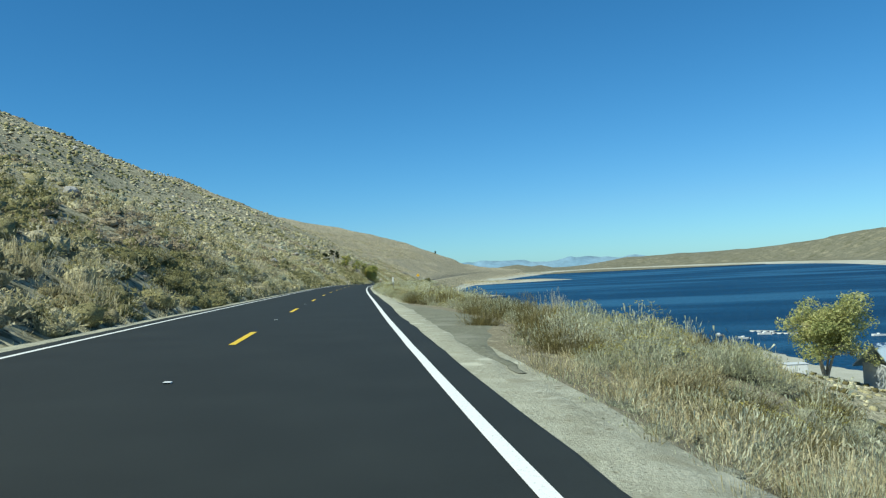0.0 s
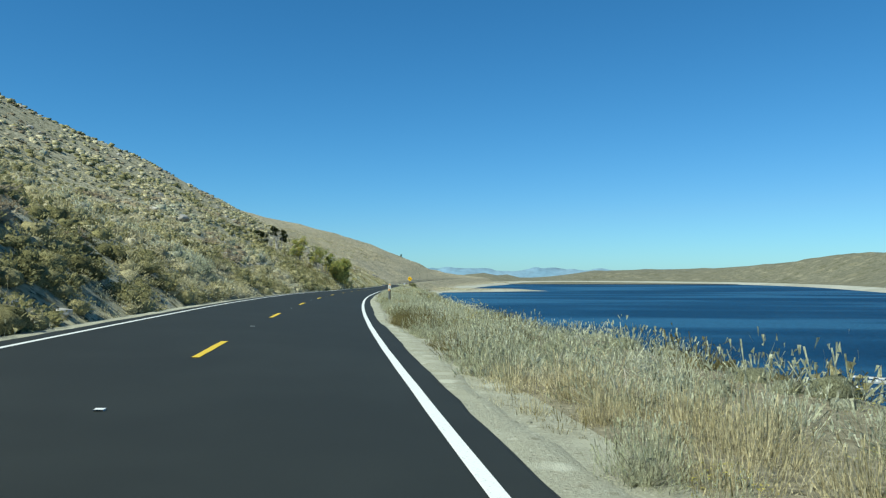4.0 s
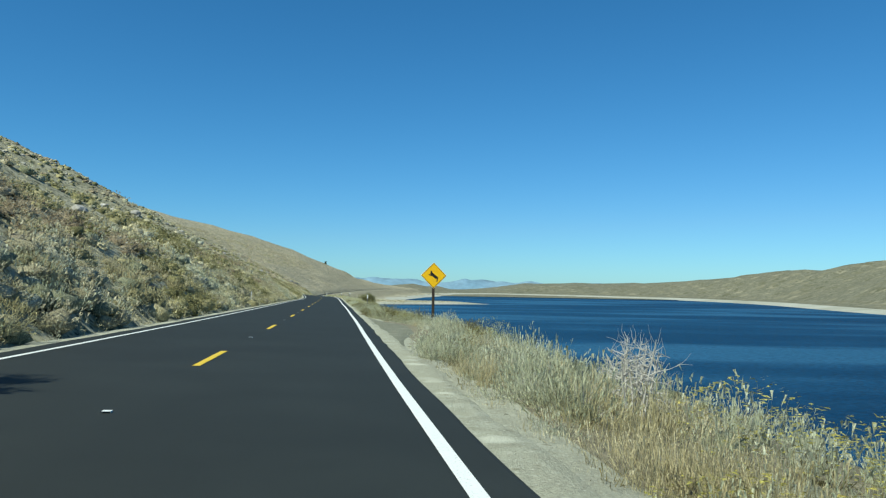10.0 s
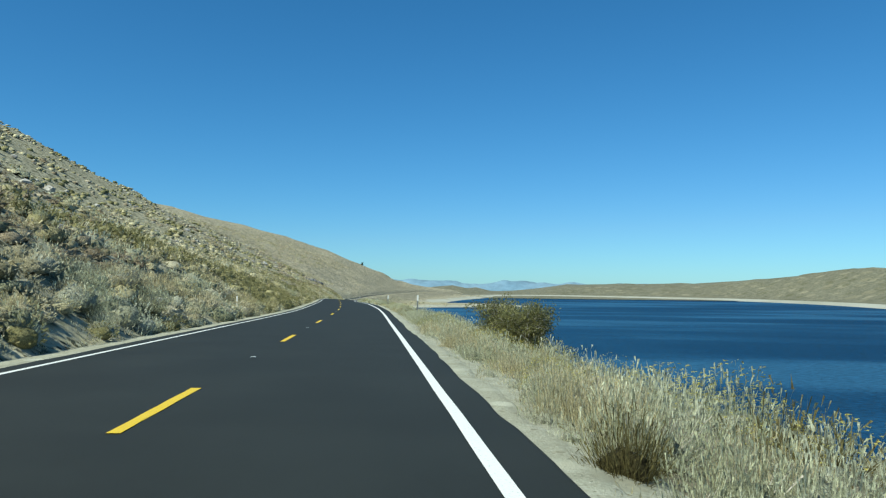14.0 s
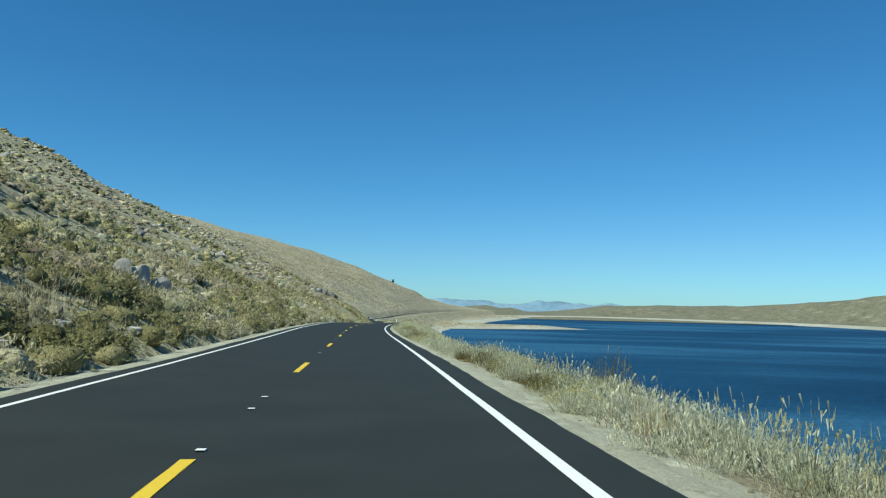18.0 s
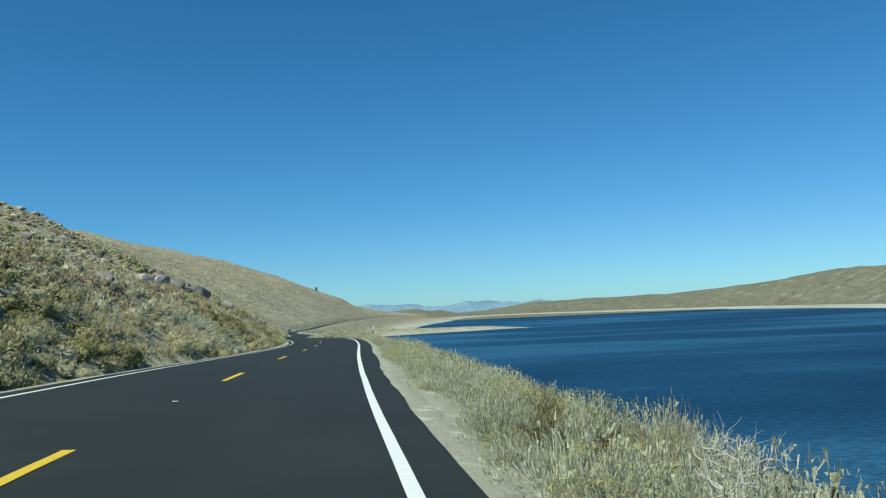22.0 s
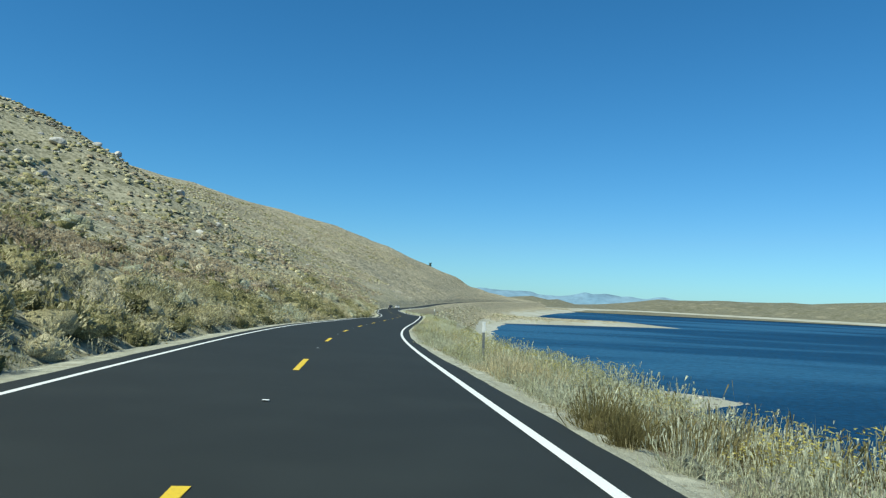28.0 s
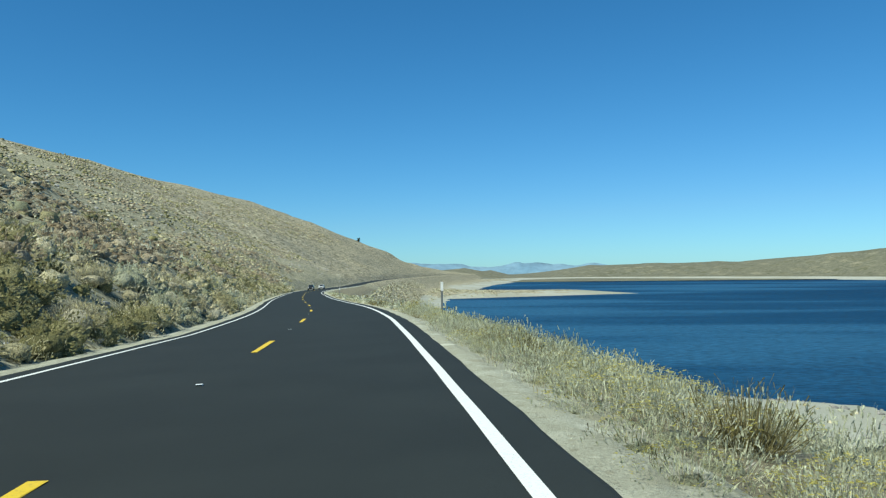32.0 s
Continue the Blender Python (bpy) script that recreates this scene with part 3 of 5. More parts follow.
def road_pose(s, u, z):
    """A pose on the road: y along it, x to the right."""
    a, b = Vector(place(s - 0.5, u, z=z)), Vector(place(s + 0.5, u, z=z))
    c, d = Vector(place(s, u - 0.5, z=z)), Vector(place(s, u + 0.5, z=z))
    yv, xv = (b - a).normalized(), (d - c).normalized()
    zv = xv.cross(yv).normalized()
    m = Matrix((yv.cross(zv), yv, zv)).transposed().to_4x4()
    m.translation = (c + d) / 2
    return m


def flat_slab(name, w, l, h, material, rag=0.0):
    bm = bmesh.new()
    n = 8
    rng = random.Random(5)
    top = [[], []]
    for i in range(n + 1):
        y = -l / 2 + l * i / n + (rng.uniform(-rag, rag) if i in (0, n) else 0)
        for k, x in enumerate((-w / 2, w / 2)):
            top[k].append((bm.verts.new((x + rng.uniform(-rag, rag) * 0.3, y, h)), bm.verts.new((x, y, 0))))
    for i in range(n):
        a, b, c, d = top[0][i], top[1][i], top[1][i + 1], top[0][i + 1]
        bm.faces.new((a[0], b[0], c[0], d[0]))
        bm.faces.new((a[1], a[0], d[0], d[1]))
        bm.faces.new((b[0], b[1], c[1], c[0]))
    me = bpy.data.meshes.new(name)
    bm.to_mesh(me)
    bm.free()
    me.materials.append(material)
    return me


DASH, GAP0 = 14.63, 14.927
dash_mesh = flat_slab("dash", 0.14, 3.66, 0.006, YELLOW_PAINT, 0.03)
tab_mesh = flat_slab("pavement_marker", 0.10, 0.11, 0.018, REFLECT)
for k in range(-3, 74):
    for name, me, sm in (("dash", dash_mesh, GAP0 + k * DASH + 1.83), ("pavement_marker", tab_mesh, GAP0 + k * DASH + 9.1)):
        o = new(name, me)
        o.parent = road
        o.matrix_basis = road_pose(sm, 0.0, 0.003)
for sm in (466.5, 470.0, 473.4, 484.0, 487.2, 490.6):
    o = new("pavement_marker", tab_mesh)
    o.parent = road
    o.matrix_basis = road_pose(sm, 0.02, 0.003)


def shoulder(name, s0, s1, ua, ub, dz, material, label):
    ss = np.arange(s0, s1, 0.5)
    a, b = ua(ss), ub(ss)
    v = np.stack([place(ss, a + (b - a) * f, dz) for f in (0, 0.25, 0.5, 0.75, 1)], 1)
    v[:, 1:4, 2] += 0.012 * vnoise(ss / 0.9, ss * 0, 71)[:, None] + 0.01
    v[:, 4, 2] -= 0.07
    return tagged(new(name, mesh_from(name, v.reshape(-1, 3), grid_faces(len(ss), 5), material, True)), label, "shoulder", kind="structure")


ragged = lambda ss, seed, amp: amp * vnoise(ss / 0.8, ss * 0, seed) + amp * 1.5 * vnoise(ss / 5, ss * 0, seed + 1)
shoulder("shoulder", -60, 1240, lambda ss: 4.0 + ss * 0, lambda ss: np.minimum(dust_edge(ss), veg_edge(ss) + 0.3) + ragged(ss, 81, 0.10), 0.03, DUST, "pale packed dust beside the asphalt edge")
shoulder("shoulder", -60, 1240, lambda ss: -4.0 + ss * 0, lambda ss: -5.15 - ragged(ss, 83, 0.10), 0.03, DUST, "pale packed dust at the foot of the hill")
shoulder("windrow", 210, 224.5, lambda ss: 4.94 + 0.012 * (ss - 210) + ragged(ss, 88, 0.07), lambda ss: 5.00 + 0.012 * (ss - 210) + ragged(ss, 88, 0.07) + np.abs(ragged(ss, 89, 0.12)), 0.03, DUST, "thin ridge of pale dust pushed up on the gravel pullout")
for a, b in ((10, 40), (209, 243), (286, 311)):
    inner = lambda ss: dust_edge(ss) - 0.25 + ragged(ss, 87, 0.10)
    shoulder("pullout", a, b, inner, lambda ss: inner(ss) + 0.05 + (np.maximum(dust_edge(ss), veg_edge(ss) + 0.35) + ragged(ss, 85, 0.08) - inner(ss)) * bump(ss, a + 6, b - 6, 4.0), 0.012, GRAVEL, "grey gravel pullout beside the road")


# ---- plants ----
def billows(g, n, R, H, r=(0.42, 0.62)):
    """The rounded lobes that a bush is made of: centres and radii."""
    a, q = g.uniform(0, 2 * np.pi, n), np.sqrt(g.uniform(0.05, 1, n))
    rad = R * g.uniform(r[0], r[1], n)
    c = np.stack([np.cos(a) * q * (R - rad * 0.8), np.sin(a) * q * (R - rad * 0.8), (H - rad) * (1 - 0.55 * q * q) * g.uniform(0.55, 1.0, n)], -1)
    c[0], rad[0] = (0, 0, (H - 0.7 * R) * 0.8), 0.7 * R
    return c, rad


def outer(d, lobes):
    """How far the lobes reach along the directions d, and which lobe does."""
    c, rad = lobes
    b = d @ c.T
    disc = b * b - (c * c).sum(1)[None] + (rad * rad)[None]
    e = np.where(disc > 0, b + np.sqrt(np.clip(disc, 0, None)), 0.12)
    return e.max(1), e.argmax(1)


def core(g, lobes, level, fat, jit):
    """The dense inside of a bush: a lobed mound with a broken surface."""
    bm = bmesh.new()
    bmesh.ops.create_icosphere(bm, subdivisions=level, radius=1.0)
    bmesh.ops.rotate(bm, verts=bm.verts, matrix=Euler((0.652, 0.3 * g.uniform(-1, 1), g.uniform(0, 6))).to_matrix())
    d = np.array([p.co.normalized()[:] for p in bm.verts])
    f = np.array([[p.index for p in q.verts] for q in bm.faces])
    bm.free()
    v = d * (outer(d, lobes)[0] * fat * (1 + g.uniform(-jit, jit, len(d))))[:, None]
    f = f[d[f].mean(1)[:, 2] > -0.25]
    v[:, 2] = np.maximum(v[:, 2], -0.06)
    return v, f


def tufts(g, n, lobes, length, w, up=0.5, low=0.0, shell=(0.80, 1.0), wild=0.25, flat=False, blunt=0.0):
    """Leafy shoots that stand off the lobes, one narrow blade each, a share of them plumes that widen upwards; flat ones are level flower heads."""
    a, c = g.uniform(0, 2 * np.pi, n), g.uniform(low, 1, n)
    k = np.sqrt(np.clip(1 - c * c, 0.02, 1))
    d0 = np.stack([np.cos(a) * k, np.sin(a) * k, c], -1)
    e, i = outer(d0, lobes)
    p = d0 * (e * g.uniform(shell[0], shell[1], n))[:, None]
    nrm = p - lobes[0][i]
    nrm /= np.linalg.norm(nrm, axis=1)[:, None] + 1e-6
    d = nrm * (1 - up) + np.array([0, 0, up]) + g.normal(0, wild, (n, 3))
    d /= np.linalg.norm(d, axis=1)[:, None]
    side = np.cross(d, g.normal(0, 1, (n, 3)))
    side *= (w * g.uniform(0.6, 1.4, n) / np.linalg.norm(side, axis=1))[:, None]
    ln = (length * g.uniform(0.5, 1.3, n))[:, None]
    if flat:
        d[:, 2] *= 0.25
        q = g.uniform(0, 2 * np.pi, n)
        side = np.stack([np.cos(q), np.sin(q), 0.3 * np.sin(3 * q)], -1) * (w * g.uniform(0.6, 1.5, n))[:, None]
        p[:, 2] += 0.03
    tip = p + d * ln
    plume = (np.arange(n) < blunt * n)[:, None]
    v = np.stack([np.where(plume, tip - side, p - side), np.where(plume, tip + side, p + side), np.where(plume, p, tip)], 1).reshape(-1, 3)
    return v, np.arange(n * 3).reshape(-1, 3)


def stalks(g, n, lobes, w, root=0.3, depth=(0.6, 1.05), blunt=0.5, low=0.03, wild=0.05, lift=0.0):
    """Thin stems that rise from the root and spread to the lobes, some tapering, some widening into a plume."""
    a, c = g.uniform(0, 2 * np.pi, n), low + (1 - low) * g.uniform(0, 1, n) ** 0.8
    k = np.sqrt(np.clip(1 - c * c, 0.02, 1))
    d = np.stack([np.cos(a) * k, np.sin(a) * k, c], -1)
    tip = d * (outer(d, lobes)[0] * g.uniform(depth[0], depth[1], n))[:, None] + g.normal(0, wild, (n, 3))
    tip[:, 2] = np.maximum(tip[:, 2] * (1 + lift), 0.05)
    b = tip * [root, root, 0] + g.normal(0, 0.04, (n, 3)) * [1, 1, 0.4]
    b = b + (tip - b) * g.uniform(0, 0.35, n)[:, None]
    side = np.cross(tip - b, g.normal(0, 1, (n, 3)))
    side *= (w * g.uniform(0.6, 1.4, n) / (np.linalg.norm(side, axis=1) + 1e-6))[:, None]
    plume = (np.arange(n) < blunt * n)[:, None]
    v = np.stack([np.where(plume, tip - side, b - side), np.where(plume, tip + side, b + side), np.where(plume, b, tip)], 1).reshape(-1, 3)
    return v, np.arange(n * 3).reshape(-1, 3)


def join(*pieces):
    """(v, f, slot) pieces into one."""
    vs, fs, ms, o = [], [], [], 0
    for (v, f), k in pieces:
        vs.append(v)
        fs.append(f + o)
        ms.append(np.full(len(f), k, np.int32))
        o += len(v)
    return np.concatenate(vs), np.concatenate(fs), np.concatenate(ms)


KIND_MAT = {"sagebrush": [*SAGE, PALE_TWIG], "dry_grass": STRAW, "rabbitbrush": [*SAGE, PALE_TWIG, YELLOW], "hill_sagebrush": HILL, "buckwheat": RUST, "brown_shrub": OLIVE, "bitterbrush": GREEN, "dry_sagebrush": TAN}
# shoots on a bush, their width against the nearest kind, fineness and fullness of the inside, lobes
LEVELS = {"thing": (900, .82, 1, .48, 11), "near": (340, 1.10, 1, .46, 10), "verge": (170, 1.38, 1, .46, 9), "crest": (75, 2.0, 1, .46, 8), "slope": (140, 2.4, 2, .72, 9), "mid": (60, 3.6, 1, .76, 8), "low": (18, 6.5, 1, .76, 6), "litter": (26, 2.2, 1, .25, 4), "far": (0, 1.0, 1, 1.0, 4)}
# form of each kind: lobes' width, height and size; stems' share of the shoots, root spread and plumes; leaf shoots' length, width and uprightness
FORM = {"sagebrush": (.56, .64, (.30, .52), .52, .62, .6, .10, .0072, .78), "rabbitbrush": (.56, .62, (.30, .54), .52, .62, .55, .10, .0068, .78), "brown_shrub": (.53, .70, (.30, .5), .65, .55, .45, .11, .0054, .65),
        "bitterbrush": (.54, .64, (.24, .44), .12, .3, .6, .09, .0105, .38), "dry_grass": (.54, .70, (.34, .54), .85, .74, .35, .10, .0050, .85), "": (.54, .54, (.26, .48), .2, .35, .6, .12, .0086, .52)}


def bush_kind(kind, seed, level):
    """Pieces of a bush as (part name, geometry, material slot); one metre wide and high."""
    g = np.random.default_rng(seed)
    n, w, fine, fat, nl = LEVELS[level]
    if level == "thing" and kind in ("hill_sagebrush", "dry_sagebrush", "bitterbrush", "buckwheat"):
        fine, fat = 2, 0.66
    w = min(w, 1.7) if kind == "dry_grass" else w
    R, H, size, share, root, blunt, ln, wd, up = FORM[kind] if kind in FORM else FORM[""]
    lobes = billows(g, nl, R, H, size)
    out = [("shaded_core", core(g, lobes, fine, fat * (0.62 if kind == "dry_grass" else 1.0), .2), 1)] if level != "litter" else []
    if not n:
        return out
    n = int(n * 1.15) if kind == "brown_shrub" else n
    if kind in ("sagebrush", "rabbitbrush") and n > 200:
        out.append(("twig_fan", stalks(g, n // 12, lobes, .0050, .15, (.6, .85), .1), 2))
    out.append(("stem_fan", stalks(g, int(n * share), lobes, (.0052 if kind == "brown_shrub" else .0043) * w, root, (.60, 1.0), blunt, lift=.04 if kind == "dry_grass" else 0.0), 0))
    out.append(("foliage", tufts(g, max(int(n * (1 - share)), 2), lobes, ln * (1 if n > 60 else 1.4), wd * w, up, .02, (.80, 1.03), .18 if kind in ("sagebrush", "rabbitbrush", "dry_grass") else .30, False, .65), 0))
    if kind == "rabbitbrush":
        out.append(("flower_crown", tufts(g, int(n * .8), lobes, .036 * w ** .5, .016 * w ** .8, .5, .45, (.98, 1.10), .3, True), 3))
    return out


KIND_LABEL = {"sagebrush": "grey-green sagebrush bush with upright pale stems", "dry_grass": "tuft of tall straw-coloured dry grass",
              "rabbitbrush": "rabbitbrush dome with faded yellow flower heads", "brown_shrub": "feathery olive-brown shrub on the verge",
              "bitterbrush": "dark green bitterbrush on the hillside", "dry_sagebrush": "tan dry sagebrush on the hillside", "hill_sagebrush": "dull grey-green sagebrush on the hillside", "buckwheat": "low rust-brown dried buckwheat on the hillside"}
stuff_v = {k: [] for k in KIND_MAT}
stuff_f = {k: [] for k in KIND_MAT}
stuff_m = {k: [] for k in KIND_MAT}
stuff_n = {k: 0 for k in KIND_MAT}


def scatter(kind, s, u, size, tall, q, seed, sink=0.08):
    """Adds bushes to the joined mesh of their kind."""
    if q in ("near", "verge", "crest", "slope", "mid", "litter") and (s > 870).any():
        m = s > 870
        scatter(kind, s[m], u[m], size[m], tall[m], "low", seed + 3, sink)
        s, u, size, tall = s[~m], u[~m], size[~m], tall[~m]
    if not len(s):
        return
    g = np.random.default_rng(seed)
    tmpl = [join(*[(p, k) for _, p, k in bush_kind(kind, seed + 10 * i, q) if len(p[1])]) for i in range(6)]
    pos = place(s, u, -sink)
    pick, rot = g.integers(0, 6, len(s)), g.uniform(0, 2 * np.pi, len(s))
    for i, (v, f, m) in enumerate(tmpl):
        j = np.nonzero(pick == i)[0]
        if not len(j):
            continue
        c, d = np.cos(rot[j])[:, None], np.sin(rot[j])[:, None]
        x = v[None, :, 0] * c - v[None, :, 1] * d
        y = v[None, :, 0] * d + v[None, :, 1] * c
        w = np.stack([x * size[j, None], y * size[j, None], v[None, :, 2] * tall[j, None]], -1) + pos[j, None]
        stuff_v[kind].append(w.reshape(-1, 3).astype(np.float32))
        stuff_f[kind].append((f[None] + (np.arange(len(j)) * len(v))[:, None, None] + stuff_n[kind]).reshape(-1, 3))
        stuff_m[kind].append(np.tile(m, len(j)))
        stuff_n[kind] += len(j) * len(v)


thing_mesh = {}


def bush_things(kind, s, u, size, tall, seed, group):
    """Bushes that stand as things of their own."""
    g = np.random.default_rng(seed)
    for i in range(5):
        if (kind, i) not in thing_mesh:
            made = []
            for name, (v, f), slot in bush_kind(kind, 300 + i * 7 + len(kind), "thing"):
                made.append((name, mesh_from(name, v, f, KIND_MAT[kind][slot], True)))
            thing_mesh[kind, i] = made
    pos = place(s, u, -0.04)
    for k in range(len(s)):
        o = new(kind)
        o.matrix_basis = Matrix.LocRotScale(Vector(pos[k]), Euler((0, 0, g.uniform(0, 6.28))), (size[k] * g.uniform(0.85, 1.15), size[k] * g.uniform(0.85, 1.15), tall[k]))
        tagged(o, KIND_LABEL[kind], "shrub" if kind != "dry_grass" else "grass", group)
        for name, me in thing_mesh[kind, int(g.integers(0, 5))]:
            part(name, me, None, o)


# the bushes that stand out along the verge: station, offset, width, height
DRY_GRASS_SPOTS = [(22, 8.7, 1.11, 1.59), (47, 5.8, 0.92, 0.97), (47.2, 5.5, 0.75, 0.89), (87.2, 7.1, 1.27, 1.12), (152.8, 8.6, 1.3, 1.27), (192.8, 6.7, 1.01, 1), (193.8, 8.7, 1.44, 1.2), (245, 8.6, 1.01, 1.46), (327, 7.9, 1.42, 1.19), (355.5, 6, 1.27, 1.12), (489.2, 5.6, 0.75, 0.89), (592.5, 8.6, 1.34, 1.51), (641.2, 8.6, 1.53, 1.48), (654.2, 8.3, 1.55, 1.25), (700.2, 6.6, 1.49, 1.22), (789.5, 6.2, 1.33, 1.15)]
RABBITBRUSH_SPOTS = [(18.5, 8.6, 1.09, 1.29), (20, 8.6, 1.1, 1.13), (158, 8.6, 0.97, 1.38), (197.5, 8.6, 0.81, 1.11), (249.2, 8.7, 1.16, 1.17), (251, 8.7, 0.93, 1.51), (253.5, 8.6, 1.07, 1.44), (309, 8.6, 1.37, 1.37), (332.5, 8.6, 1.29, 1.2), (337, 9.1, 1.36, 0.93), (354.8, 6.8, 1.3, 0.91), (645, 8.7, 1.8, 1.09), (752.8, 8.4, 1.69, 1.05), (758.5, 8.6, 1.79, 1.17)]
SAGEBRUSH_FIRST = [(16.5, 8.6, 1.02, 0.99), (17.5, 8.5, 1.1, 0.89), (18.2, 8.1, 1.13, 0.9), (28, 8.3, 1.69, 1.11), (48.8, 5.3, 0.75, 0.75), (86.2, 5.6, 0.88, 0.8), (89.2, 5.9, 0.75, 0.75), (149.2, 5.1, 0.75, 0.75), (152, 5.4, 0.75, 0.75), (192, 5.7, 0.75, 0.75), (246.5, 8.6, 1.12, 1.45), (248.2, 8.6, 1.17, 1.27), (306.5, 8.6, 1.35, 1.32), (311.5, 8.7, 1.36, 1.38), (327.8, 5.5, 0.75, 0.75), (330.5, 8.6, 1.03, 1.16), (488.8, 6.1, 1.12, 0.9), (491.2, 5.7, 1.07, 0.88), (502.5, 6.1, 1.43, 1.02), (591.2, 5.2, 0.75, 0.75)]
SAGEBRUSH_LAST = [(636, 5.2, 0.75, 0.75), (638.2, 5.2, 0.98, 0.84), (647.5, 8.7, 1.88, 1.62), (690, 7, 0.75, 1.58), (696.5, 6.9, 0.98, 0.84), (754.8, 6.4, 1.27, 0.95), (794.5, 4.9, 1, 0.85)]
BROWN_SHRUB_FIRST = [(13.2, 6.8, 0.84, 0.79), (13.5, 6.3, 0.94, 0.83), (21.8, 7.7, 0.82, 0.78), (25.5, 8.6, 1.21, 1.3), (26.8, 6.9, 1.27, 0.95), (51.5, 5.6, 0.82, 0.78), (54, 5.5, 0.75, 0.75), (83.8, 5.7, 0.9, 0.81), (84, 6.6, 0.86, 0.8), (92.5, 7.8, 0.97, 0.84), (92.8, 7.3, 1.23, 0.94), (93.5, 6.8, 1.01, 0.85), (150.2, 6.2, 0.94, 0.83), (154.8, 5.2, 0.75, 0.75), (192.8, 5.4, 0.75, 0.75), (197.5, 5.8, 0.87, 0.8), (198, 7.7, 0.92, 0.82), (243.5, 5.8, 0.85, 0.79), (244.5, 7, 1.01, 0.85), (253.8, 7, 1.05, 0.87)]
BROWN_SHRUB_LAST = [(304.8, 8.6, 0.79, 1.09), (316.8, 8.6, 1.44, 1.73), (316.8, 8.7, 1.6, 1.08), (323, 8.6, 1.85, 1.53), (324.5, 4.9, 0.75, 0.75), (325, 5.7, 0.81, 0.78), (327.5, 5, 0.75, 0.75), (358.8, 6.2, 0.87, 0.8), (359.5, 8.7, 1.56, 1.29), (364, 5.9, 1.03, 0.86), (495.2, 7, 1.29, 1.69), (590.5, 5.8, 0.82, 0.78), (591.5, 6.9, 1.01, 0.85), (594.5, 6.8, 1.12, 0.9), (696, 8.7, 1.55, 1.39), (763.5, 8.6, 1.2, 1.03), (788.5, 4.8, 0.76, 0.76), (792.5, 5.2, 0.75, 0.75)]
VERGE = {"dry_grass": np.array(DRY_GRASS_SPOTS), "rabbitbrush": np.array(RABBITBRUSH_SPOTS), "sagebrush": np.array(SAGEBRUSH_FIRST + SAGEBRUSH_LAST), "brown_shrub": np.array(BROWN_SHRUB_FIRST + BROWN_SHRUB_LAST)}
SPOTS = np.concatenate(list(VERGE.values()))


